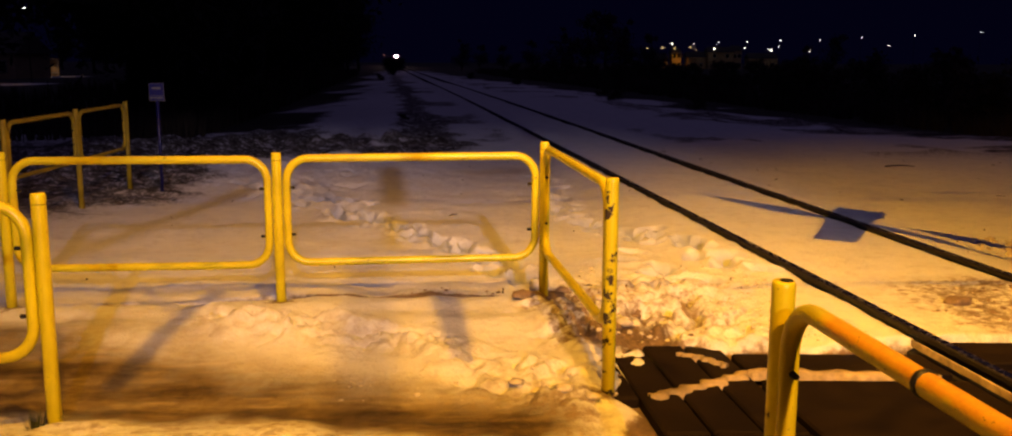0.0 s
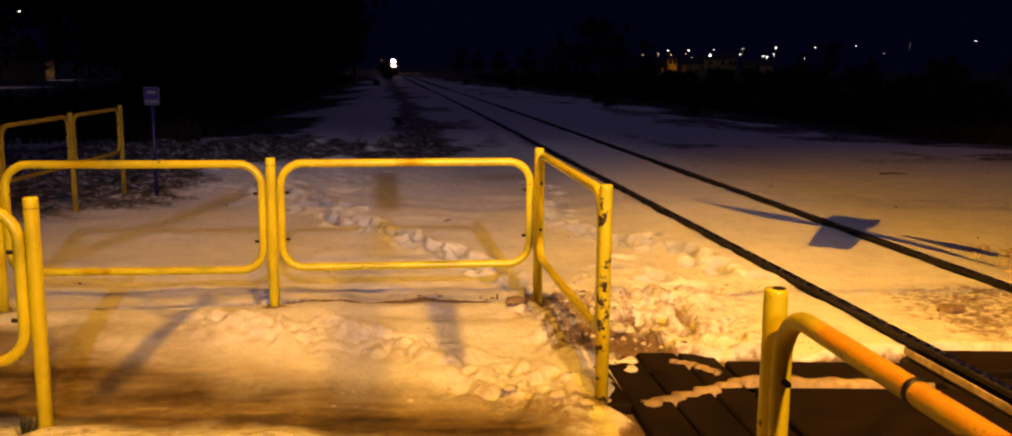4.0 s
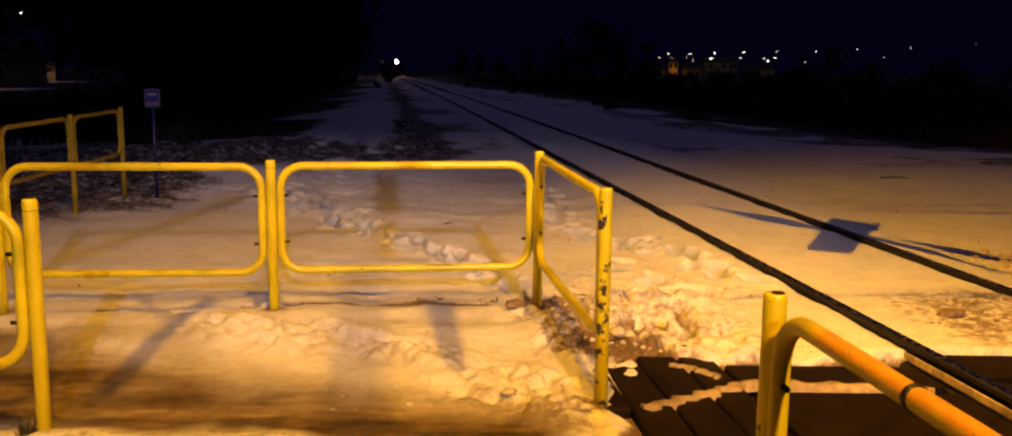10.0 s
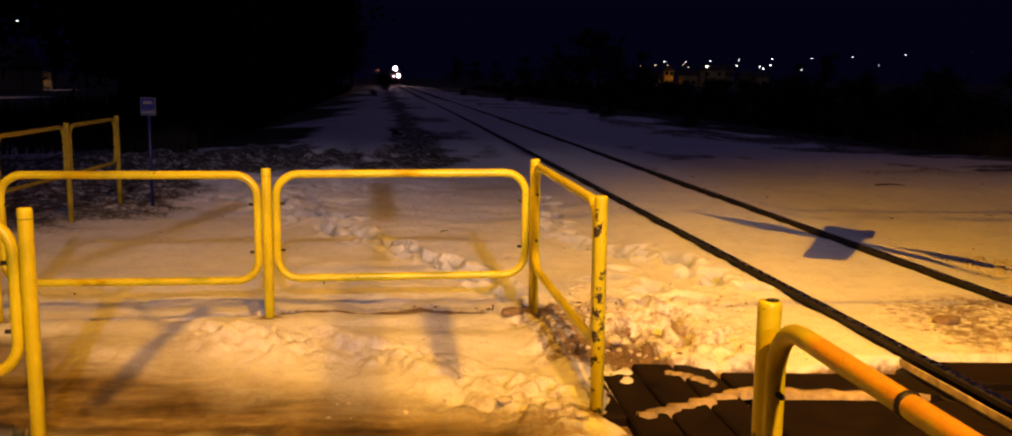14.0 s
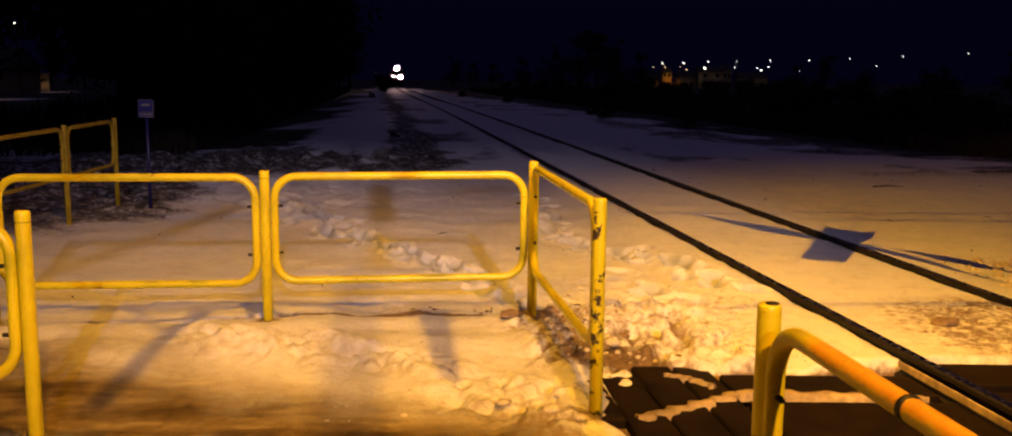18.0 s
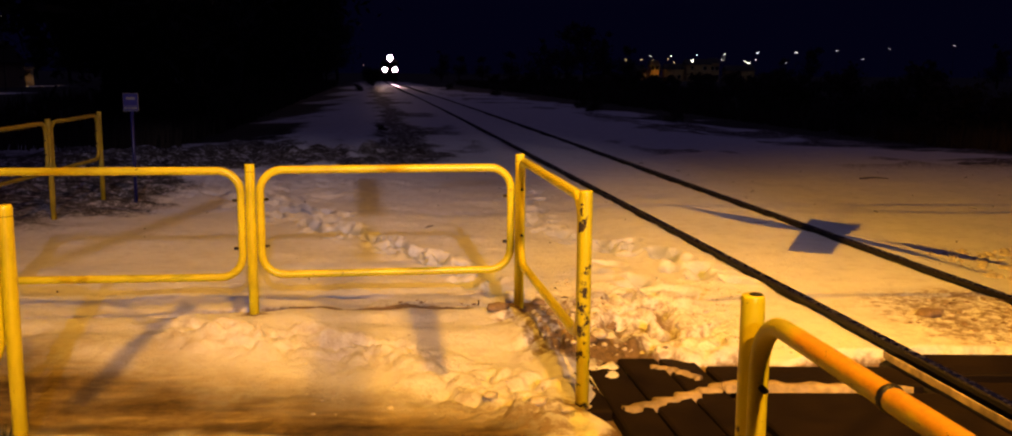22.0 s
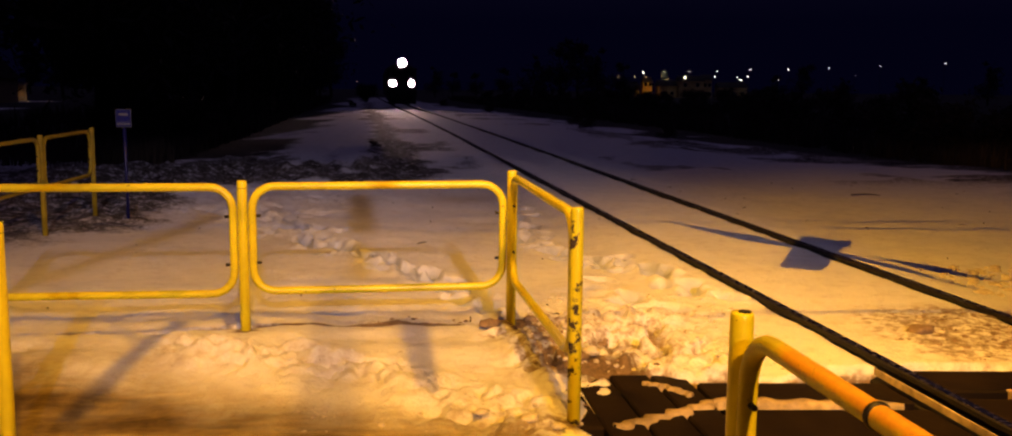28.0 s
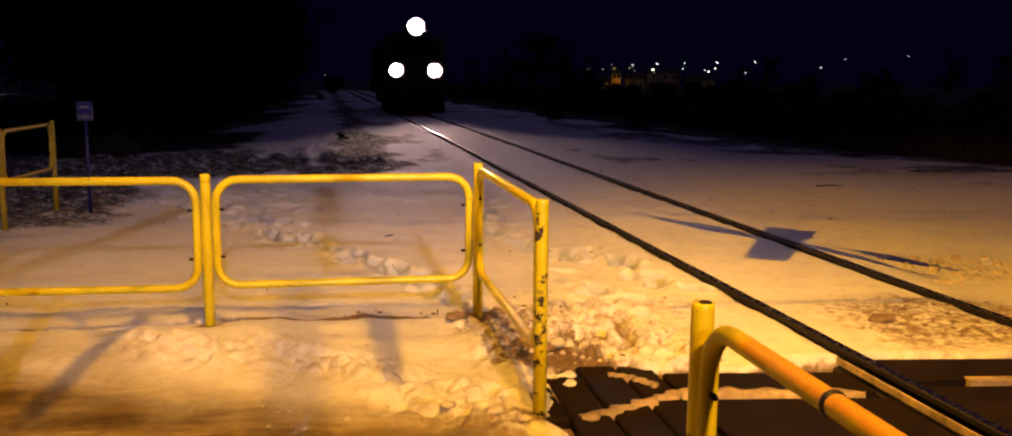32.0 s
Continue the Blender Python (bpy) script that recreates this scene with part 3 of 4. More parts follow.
def build_ground():
    xs = np.concatenate([axis(-5.0, -1.7, 0.045, -3000, -1.7, 1.085), np.arange(-1.68, 2.35, 0.021), axis(2.37, 5.2, 0.042, 2.37, 3000, 1.085)])
    ys = np.concatenate([axis(3.2, 4.4, 0.035, -1500, 4.4, 1.2), np.arange(4.45, 7.7, 0.021), axis(7.72, 9.0, 0.032, 7.72, 16.0, 1.005), axis(16.1, 16.3, 0.08, 16.1, 3500, 1.028)])
    xs, ys = np.unique(xs), np.unique(ys)
    xs = xs[np.concatenate([[True], np.diff(xs) > 0.01])]
    ys = ys[np.concatenate([[True], np.diff(ys) > 0.01])]
    gx, gy = np.meshgrid(xs, ys)
    shape = gx.shape
    x, y = gx.ravel(), gy.ravel()
    z = height(x, y)
    me = bpy.data.meshes.new("ground")
    n, m = shape
    idx = np.arange(n * m).reshape(n, m)
    quads = np.stack([idx[:-1, :-1], idx[:-1, 1:], idx[1:, 1:], idx[1:, :-1]], -1).reshape(-1, 4)
    me.vertices.add(n * m)
    me.vertices.foreach_set("co", np.stack([x, y, z], 1).ravel())
    me.loops.add(quads.size)
    me.loops.foreach_set("vertex_index", quads.ravel())
    me.polygons.add(len(quads))
    me.polygons.foreach_set("loop_start", np.arange(0, quads.size, 4))
    me.polygons.foreach_set("use_smooth", np.ones(len(quads), bool))
    me.update(calc_edges=True)
    path, cross, pile, ridge, verge, dirt, grass, brush_and_dark = masks(x, y)
    for name, values in (("ice", path), ("dirt", np.maximum(dirt, cross)), ("grass", grass), ("brush_and_dark", brush_and_dark), ("trodden_shade", print_mask(x, y))):
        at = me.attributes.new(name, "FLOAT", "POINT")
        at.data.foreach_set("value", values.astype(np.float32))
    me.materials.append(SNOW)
    ob = new("ground", me)
    return tagged(ob, "trodden snow over level ground with an icy brown path", "ground", kind="structure")


def ground_z(x, y):
    return float(height(np.array([float(x)]), np.array([float(y)]))[0])


build_ground()


# ---- railway track ----
def rail(side):
    prof = [(-0.07, -0.15), (0.07, -0.15), (0.07, -0.135), (0.014, -0.11), (0.012, -0.045), (0.036, -0.03), (0.036, -0.006),
            (0.028, 0.0), (-0.028, 0.0), (-0.036, -0.006), (-0.036, -0.03), (-0.012, -0.045), (-0.014, -0.11), (-0.07, -0.135)]
    ys = [-40, -10, 5, 15, 22, 26, 30, 34, 38, 42, 46, 50, 56, 64, 75, 100, 150, 300, 640]
    base = thing("rail", pose(0, 0, 0), "dark rusty steel rail half buried in snow", "rail", "rails of the track")
    verts, faces = [], []
    k = len(prof)
    for yy in ys:
        for px, pz in prof:
            verts.append((rail_x(yy, side) + px, yy, RAIL_TOP + pz))
    for i in range(len(ys) - 1):
        for j in range(k):
            faces.append((i * k + j, i * k + (j + 1) % k, (i + 1) * k + (j + 1) % k, (i + 1) * k + j))
    mesh_ob("rail_body", verts, faces, RUST, base)
    verts, faces = [], []
    for yy in ys:
        c = rail_x(yy, side)
        verts += [(c - 0.022, yy, RAIL_TOP - 0.002), (c - 0.022, yy, RAIL_TOP + 0.002), (c + 0.022, yy, RAIL_TOP + 0.002), (c + 0.022, yy, RAIL_TOP - 0.002)]
    for i in range(len(ys) - 1):
        for j in range(4):
            faces.append((i * 4 + j, i * 4 + (j + 1) % 4, i * 4 + 4 + (j + 1) % 4, i * 4 + 4 + j))
    mesh_ob("running_surface", verts, faces, STEEL, base, "polished steel running surface")


rail(0)
rail(1)


# ---- barriers ----
def rounded_loop(length, low, high, r, seg=7):
    """A rounded rectangle in the x-z plane, from x = 0 to length."""
    pts = []
    for cx, cz, a0 in ((length - r, high - r, 90), (length - r, low + r, 0), (r, low + r, -90), (r, high - r, -180)):
        for i in range(seg + 1):
            a = radians(a0 - 90 * i / seg)
            pts.append((cx + r * math.cos(a), 0, cz + r * math.sin(a)))
    return pts


def post(parent, x, y, top=1.10, low=-0.2, r=0.034, mat=None, lean=0.0, seam=False):
    path = [(x, y, low), (x + lean * 0.5, y, 0.5), (x + lean, y, top - 0.02), (x + lean, y, top - 0.006), (x + lean, y, top)]
    v, f = tube(path, [r, r, r, r * 0.97, r * 0.88], 16)
    ob = mesh_ob("post", v, f, mat or YELLOW, parent, smooth=True)
    if seam:
        v, f = tube([(x + lean, y, top - 0.052), (x + lean, y, top - 0.049)], r + 0.0008, 16)
        mesh_ob("cap_seam", v, f, RUST, ob)
    return ob


def panel(parent, a, b, low=0.322, high=1.045, gap=0.064, r=0.15, tube_r=0.0275, tops=(0, 0), mat=None):
    """A bent tube frame between the posts at a and b."""
    a, b = Vector((*a, 0)), Vector((*b, 0))
    d = b - a
    ln = d.length
    d.normalize()
    side = Vector((-d.y, d.x, 0))
    pts = []
    for px, _, pz in rounded_loop(ln - 2 * gap, low, high, r):
        f = px / (ln - 2 * gap)
        pts.append(a + d * (gap + px) + Vector((0, 0, pz + tops[0] * (1 - f) + tops[1] * f)))
    v, f = tube(pts, tube_r, 12, closed=True)
    ob = mesh_ob("panel_frame", v, f, mat or YELLOW, parent, smooth=True)
    for end, sgn, dz in ((a, 1, tops[0]), (b, -1, tops[1])):
        for z in (low + 0.2, high - 0.2):
            c = end + d * sgn * (gap + 0.01)
            bm = cyl_bm(0.011, 0.009, 0.05, at=c + d * sgn * 0.02 + Vector((0, 0, z + dz)), turn=(0, 90, math.degrees(math.atan2(d.y, d.x))), sides=8)
            part("bolt", bm, BOLT, ob)
    return ob


P4, P4B = (0.761, 2.62), (0.97, 0.75)
P5, P5B = (-2.176, 4.28), (-4.05, 4.10)
R0, R1, R2 = (-5.06, 9.40), (-5.04, 10.95), (-5.03, 12.35)

corner = thing("pedestrian_barrier", pose(0, 0, 0), "yellow tubular steel barrier with three panels standing in snow", "barrier", "yellow barriers")
for p, top, mat in ((P0, 1.10, YELLOW), (P1, 1.085, YELLOW), (P2, 1.15, YELLOW), (P3, 1.136, YELLOW_WORN)):
    post(corner, *p, top=top, mat=mat, seam=p is not P3)
panel(corner, P0, P1, low=0.309, high=1.04)
panel(corner, P1, P2, tops=(0.0, 0.010))
panel(corner, P2, P3, tops=(0.066, 0.046))

near_right = thing("pedestrian_barrier", pose(0, 0, 0), "yellow tubular barrier with an orange repainted rail and black tape", "barrier", "yellow barriers")
post_4 = post(near_right, *P4, top=1.09)
part("worn_cap", cyl_bm(0.021, 0.018, 0.005, (P4[0] + 0.006, P4[1] - 0.005, 1.0915), (0, 0, 0), 9), RUST, post_4, "bare rusty cap with chipped paint")
post(near_right, *P4B)
frame_4 = panel(near_right, P4, P4B, mat=REPAINTED)
d4 = (Vector((*P4B, 0)) - Vector((*P4, 0))).normalized()
a4 = 0.735
v4, f4 = tube([Vector((*P4, 1.045)) + d4 * (a4 + 0.022 * i / 4) for i in range(5)], [0.028, 0.0315, 0.0325, 0.0315, 0.028], 14)
mesh_ob("tape_ring", v4, f4, TAPE, frame_4, "black tape ring", True)

near_left = thing("pedestrian_barrier", pose(0, 0, 0), "yellow tubular steel barrier beside the icy path", "barrier", "yellow barriers")
post(near_left, *P5, seam=True)
post(near_left, *P5B)
panel(near_left, P5B, P5)

rear = thing("pedestrian_barrier", pose(0, 0, 0), "yellow barrier in the rough snow, its paint darkened to look dimly lit", "barrier", "yellow barriers")
for p, top in ((R0, 1.12), (R1, 1.15), (R2, 1.18)):
    post(rear, *p, top=top, r=0.031, mat=DIMMED)
panel(rear, R0, R1, low=0.52, high=1.08, tube_r=0.024, r=0.12, tops=(0, 0.03), mat=DIMMED)
panel(rear, R1, R2, low=0.55, high=1.11, tube_r=0.024, r=0.12, tops=(0, 0.03), mat=DIMMED)


# ---- stop sign beside the rear barrier ----
def stop_sign():
    x, y = -4.50, 12.07
    base = thing("stop_sign", pose(x, y, ground_z(x, y), 0, 0, 8), "small blue and white sign on a thin blue pole", "sign")
    v, f = tube([(0, 0, -0.2), (0, 0, 1.33)], 0.022, 10)
    mesh_ob("pole", v, f, BLUE, base, smooth=True)
    plate = part("plate", box_bm((0.185, 0.012, 0.225), (0, -0.03, 1.27), 0.004), SIGN_WHITE, base, "white rimmed sign plate")
    part("blue_field", box_bm((0.175, 0.006, 0.150), (0, -0.038, 1.303)), SIGN_BLUE, plate, "blue field")
    part("bar", box_bm((0.105, 0.006, 0.028), (0, -0.043, 1.318)), SIGN_WHITE, plate)
    part("lower_field", box_bm((0.175, 0.006, 0.058), (0, -0.038, 1.194)), SIGN_BLUE, plate, "blue strip")
    for i, w in enumerate((0.034, 0.022, 0.040, 0.028)):
        part("bar", box_bm((w, 0.006, 0.026), (-0.06 + i * 0.04, -0.043, 1.198)), SIGN_WHITE, plate)


stop_sign()


# ---- locomotive ----
def locomotive():
    loco = thing("locomotive", pose(0, 0, 0), "dark diesel locomotive with three blazing headlights", "locomotive")
    bm = bmesh.new()
    outline = [(-1.45, 1.25), (1.45, 1.25), (1.48, 3.1), (1.2, 3.75), (0.6, 4.05), (-0.6, 4.05), (-1.2, 3.75), (-1.48, 3.1)]
    rings = []
    for yy, k in ((1.50, 0.0), (1.9, 1.0), (15.5, 1.0)):
        rings.append([bm.verts.new((px * (0.97 if k == 0 else 1), yy + (0.35 * max(0, pz - 2.4) / 1.6 if k == 0 else 0), pz - (0.12 if k == 0 and pz > 3.2 else 0))) for px, pz in outline])
    for a, b in zip(rings, rings[1:]):
        for i in range(len(outline)):
            bm.faces.new((a[i], a[(i + 1) % 8], b[(i + 1) % 8], b[i]))
    bm.faces.new(list(reversed(rings[0])))
    bm.faces.new(rings[-1])
    body = part("body", bm, LOCO_DARK, loco)
    # the nose, built round the tubes of the lower lamps
    bm = box_bm((2.84, 1.5, 0.44), (0, 0.86, 1.49), 0.02)
    box_bm((2.84, 1.5, 1.12), (0, 0.86, 3.06), 0.05, bm)
    box_bm((0.98, 1.46, 0.80), (0, 0.86, 2.10), 0, bm)
    for sx in (-1.375, 1.375):
        box_bm((0.12, 1.46, 0.80), (sx, 0.86, 2.10), 0, bm)
    part("nose", bm, LOCO_DARK, loco)
    for sx in (-0.62, 0.62):
        part("cab_window", box_bm((0.95, 0.05, 0.6), (sx, 0.10, 3.05), 0.02), LOCO_GLASS, body, "dark cab window")
    part("frame", box_bm((2.9, 15.6, 0.35), (0, 7.9, 1.1), 0.03), LOCO_BLACK, loco)
    part("buffer_beam", box_bm((2.7, 0.18, 0.45), (0, 0.05, 1.0), 0.02), LOCO_BLACK, loco)
    for sx in (-0.875, 0.875):
        bm = cyl_bm(0.09, 0.12, 0.45, (sx, -0.25, 1.02), (90, 0, 0))
        cyl_bm(0.22, 0.2, 0.05, (sx, -0.48, 1.02), (90, 0, 0), 20, bm)
        part("buffer", bm, LOCO_BLACK, loco)
    bm = bmesh.new()
    pts = [(-1.35, 0.0), (0, -0.35), (1.35, 0.0)]
    top = [bm.verts.new((px, py, 0.75)) for px, py in pts]
    low = [bm.verts.new((px * 1.02, py - 0.12, 0.12)) for px, py in pts]
    for i in range(2):
        bm.faces.new((top[i], low[i], low[i + 1], top[i + 1]))
    bmesh.ops.solidify(bm, geom=list(bm.faces), thickness=0.03)
    part("snow_plough", bm, LOCO_BLACK, loco)
    bm = cyl_bm(0.03, 0.03, 0.5, (0, -0.2, 0.85), (0, 0, 0), 8)
    part("coupling", bm, LOCO_BLACK, loco)
    for by in (2.6, 12.8):
        bogie = part("bogie", box_bm((2.3, 3.6, 0.5), (0, by, 0.62), 0.05), LOCO_BLACK, loco)
        for wy in (-1.3, 0, 1.3):
            for sx in (-0.75, 0.75):
                part("wheel", cyl_bm(0.5, 0.5, 0.13, (sx, by + wy, 0.5), (0, 90, 0), 24), LOCO_BLACK, bogie)
    # each lens sits deep in a blackened tube, so that its light leaves as a narrow beam along the track
    for name, sx, z, r, mat in (("upper_headlight", 0, 4.1, 0.36, HEAD_TOP), ("lower_headlight", -0.9, 2.1, 0.29, HEAD_LOW), ("lower_headlight", 0.9, 2.1, 0.29, HEAD_LOW)):
        yy, deep = -0.35, 1.85
        v, f = tube([(sx + 0.03 * deep, yy + deep, z), (sx, yy, z)], [r, r], 24, caps=False)
        v2, f2 = tube([(sx + 0.03 * deep, yy + deep + 0.04, z), (sx, yy, z)], [r + 0.05, r + 0.05], 24, caps=False)
        f = f + [tuple(i + 48 for i in q) for q in f2] + [(24 + i, 24 + (i + 1) % 24, 72 + (i + 1) % 24, 72 + i) for i in range(24)] + [tuple(range(48, 72))]
        can = mesh_ob(name, v + v2, f, LOCO_BLACK, loco, smooth=False)
        part("lens", cyl_bm(r * 0.99, r * 0.99, 0.02, (sx + 0.03 * (deep - 0.06), yy + deep - 0.06, z), (90, 0, 0), 24), mat, can, "glaring headlight lens")
    return loco


LOCO = locomotive()


# ---- trees and shrubs ----
def tree_mesh(seed, high, spread, clumps, leaf):
    rng = random.Random(seed)
    tv, tf, cv, cf = [], [], [], []

    def add(v, f, V, F):
        o = len(V)
        V.extend(v)
        F.extend(tuple(i + o for i in q) for q in f)

    top = high * 0.92
    bend = [(rng.uniform(-0.2, 0.2) * i, rng.uniform(-0.2, 0.2) * i, top * i / 5) for i in range(6)]
    add(*tube(bend, [0.022 * high * (1 - 0.17 * i) for i in range(6)], 7), tv, tf)
    ends = []
    for i in range(22):
        z = high * rng.uniform(0.16, 0.88)
        a = rng.uniform(0, 6.283)
        ln = spread * (1.1 - 0.75 * z / high) * rng.uniform(0.6, 1.15)
        k = int(z / top * 5)
        s = Vector(bend[min(k, 5)])
        s.z = z
        e = s + Vector((math.cos(a) * ln, math.sin(a) * ln, ln * rng.uniform(0.15, 0.6)))
        mid = (s + e) / 2 + Vector((0, 0, -0.08 * ln))
        add(*tube([s, mid, e], [0.007 * high, 0.004 * high, 0.0015 * high], 5), tv, tf)
        ends += [(s.lerp(e, rng.uniform(0.35, 1.05)), ln) for _ in range(5)]
    for c, ln in ends:
        for _ in range(clumps):
            p = c + Vector((rng.gauss(0, 0.22), rng.gauss(0, 0.22), rng.gauss(0, 0.2))) * max(ln, 0.6)
            u = Vector((rng.uniform(-1, 1), rng.uniform(-1, 1), rng.uniform(-1, 1))).normalized() * leaf * rng.uniform(0.6, 1.5)
            w = u.cross(Vector((rng.uniform(-1, 1), rng.uniform(-1, 1), rng.uniform(-1, 1)))).normalized() * leaf * 0.35
            o = len(cv)
            cv.extend([p - u, p + w, p + u, p - w])
            cf.append((o, o + 1, o + 2, o + 3))
    return tv, tf, cv, cf


def make_tree(name, seed, high, spread, clumps, leaf, leaf_mat, label, category, group):
    base = thing(name, pose(0, 0, -50), label, category, group)
    tv, tf, cv, cf = tree_mesh(seed, high, spread, clumps, leaf)
    mesh_ob("trunk", tv, tf, BARK, base)
    mesh_ob("crown", cv, cf, leaf_mat, base)
    return base


def plant(proto, x, y, turn, size=1.0):
    ob = copy_thing(proto, pose(x, y, ground_z(x, y) - 0.1, 0, 0, turn))
    ob.scale = (size, size, size)
    return ob


def drop_proto(proto):
    for o in (*proto.children_recursive, proto):
        bpy.data.objects.remove(o)


def track_off(off, y):
    return rail_x(y, 0) + 0.755 + off


rng = random.Random(11)
protos = [make_tree("tree", 20 + i, 12, 3.4, 48, 0.20, NEEDLES, "tall dark tree at the edge of a night wood", "tree", "wood beside the track") for i in range(4)]
placed = 0
while placed < 105:
    y = rng.uniform(24, 230) if placed > 30 else rng.uniform(24, 60)
    off = -11.5 + 0.018 * min(y, 200) - abs(rng.gauss(0, 1)) * (7 + 0.10 * y)
    x = track_off(off, y)
    if -0.62 < x / y < -0.40 and y < 135:
        continue
    plant(protos[placed % 4], x, y, rng.uniform(0, 360), rng.uniform(0.85, 1.6))
    placed += 1
for p in protos:
    drop_proto(p)
protos = [make_tree("tree", 40 + i, 9, 3.0, 12, 0.25, TWIGS, "bare dark tree against the night sky", "tree", "distant trees") for i in range(3)]
for x, y, s in ((4, 190, 0.8), (-2, 205, 0.7), (9, 172, 1.0), (13, 165, 1.2), (17, 175, 1.4), (21, 180, 1.2), (25, 172, 0.9), (46, 150, 0.6), (50, 150, 0.8), (57, 152, 0.55),
                (60, 158, 0.5), (66, 150, 0.55), (74, 160, 0.6), (84, 158, 0.9), (92, 155, 0.9), (-12, 230, 0.9), (-8, 240, 0.8)):
    plant(protos[int(x) % 3], x, y, x * 37 % 360, s)
for p in protos:
    drop_proto(p)
protos = [make_tree("shrub", 60 + i, 2.2, 1.3, 14, 0.11, TWIGS, "leafless dark shrub in the snow", "shrub", "shrubs along the track") for i in range(3)]
for i in range(90):
    y = rng.uniform(19, 150)
    x = track_off(13.2 + abs(rng.gauss(0, 1)) * (3 + 0.08 * y), y)
    plant(protos[i % 3], x, y, rng.uniform(0, 360), rng.uniform(0.5, 1.1))
for i in range(40):
    y = rng.uniform(24, 120)
    x = track_off(-9.6 - abs(rng.gauss(0, 1)) * 3, y)
    if not -0.62 < x / y < -0.40:
        plant(protos[i % 3], x, y, rng.uniform(0, 360), rng.uniform(0.5, 1.1))
# the shrub close beside the track that hides the lower lamps while the engine is far
bush = thing("shrub", pose(track_off(-3.15, 142), 142, -0.3), "dense dark bush close beside the track", "shrub", "shrubs along the track")
bv, bf, lv, lf = [], [], [], []
for i in range(9):
    a = i * 0.7
    v, f = tube([(0.1 * math.cos(a), 0.1 * math.sin(a), 0), (0.5 * math.cos(a), 0.5 * math.sin(a), 1.1), (0.9 * math.cos(a), 0.9 * math.sin(a), 2.0)], [0.04, 0.03, 0.01], 5)
    bf += [tuple(k + len(bv) for k in q) for q in f]
    bv += v
hubs = [Vector((rng.uniform(-1, 1), rng.uniform(-1, 1), rng.uniform(0.5, 2.3))) for _ in range(11)] + [Vector((0, 0, 1.3))]
for i in range(5200):
    c = hubs[i % 12] + Vector((rng.gauss(0, 0.33), rng.gauss(0, 0.33), rng.gauss(0, 0.30)))
    u = Vector((rng.uniform(-1, 1), rng.uniform(-1, 1), rng.uniform(-1, 1))).normalized() * 0.13
    w = u.cross(Vector((rng.uniform(-1, 1), rng.uniform(-1, 1), 0.3))).normalized() * 0.05
    k = len(lv)
    lv += [c - u, c + w, c + u, c - w]
    lf.append((k, k + 1, k + 2, k + 3))
mesh_ob("stems", bv, bf, BARK, bush)
mesh_ob("crown", lv, lf, NEEDLES, bush)
for off, y, s in ((-3.6, 27, 0.13), (-4.8, 95, 0.4), (6.8, 46, 0.35), (7.6, 52, 0.4), (6.0, 75, 0.4), (8.2, 38, 0.35), (5.4, 110, 0.45)):
    plant(protos[0], track_off(off, y), y, off * 50 % 360, s)
for p in protos:
    drop_proto(p)


def dead_grass():
    """Tufts of dry stalks over the dark verges."""
    rng = np.random.default_rng(3)
    verts, faces = [], []
    spots = []
    for n, lo, hi, y0, y1 in ((5200, 12.0, 32, 14, 170), (3600, -24, -8.8, 21, 150)):
        yy = y0 + (y1 - y0) * rng.random(n) ** 1.6
        oo = lo + (hi - lo) * (rng.random(n) ** 2 if lo > 0 else 1 - rng.random(n) ** 2 * (1 if lo < -10 else 0.99))
        spots.append(np.stack([rail_x(yy, 0) + 0.755 + oo, yy], 1))
    spots = np.concatenate(spots)
    z = height(spots[:, 0].copy(), spots[:, 1].copy())
    for (x, y), gz in zip(spots, z):
        tall = (0.25 + 0.55 * rng.random() * (0.5 + min(1, y / 60))) * (0.35 if abs(x - rail_x(y, 0) - 0.755) < 6 else 1)
        for _ in range(5):
            a, lean, w = rng.random() * 6.28, rng.random() * 0.5, 0.012 + 0.0006 * y
            bx, by = x + rng.normal() * 0.12, y + rng.normal() * 0.12
            o = len(verts)
            dx, dy = math.cos(a) * w, math.sin(a) * w
            verts += [(bx - dx, by - dy, gz - 0.05), (bx + dx, by + dy, gz - 0.05), (bx + dy * lean * 30 * tall, by - dx * lean * 30 * tall, gz + tall)]
            faces.append((o, o + 1, o + 2))
    ob = mesh_ob("dead_grass", verts, faces, TWIGS)
    tagged(ob, "dry brown stalks standing through the snow", "grass", kind="stuff")


dead_grass()


tuft = thing("grass_tuft", pose(-2.24, 4.24, ground_z(-2.24, 4.24)), "dark green tuft of grass at a post's foot", "grass")
rng = random.Random(21)
tv, tf = [], []
for i in range(70):
    a, r, h, lean = rng.uniform(0, 6.28), rng.uniform(0, 0.05), rng.uniform(0.05, 0.13), rng.uniform(0.01, 0.06)
    c, q = Vector((math.cos(a) * r, math.sin(a) * r, -0.02)), Vector((-math.sin(a), math.cos(a), 0)) * 0.003
    tip = c + Vector((math.cos(a) * lean, math.sin(a) * lean, h))
    k = len(tv)
    tv += [c - q, c + q, tip]
    tf.append((k, k + 1, k + 2))
mesh_ob("blades", tv, tf, GRASS, tuft)


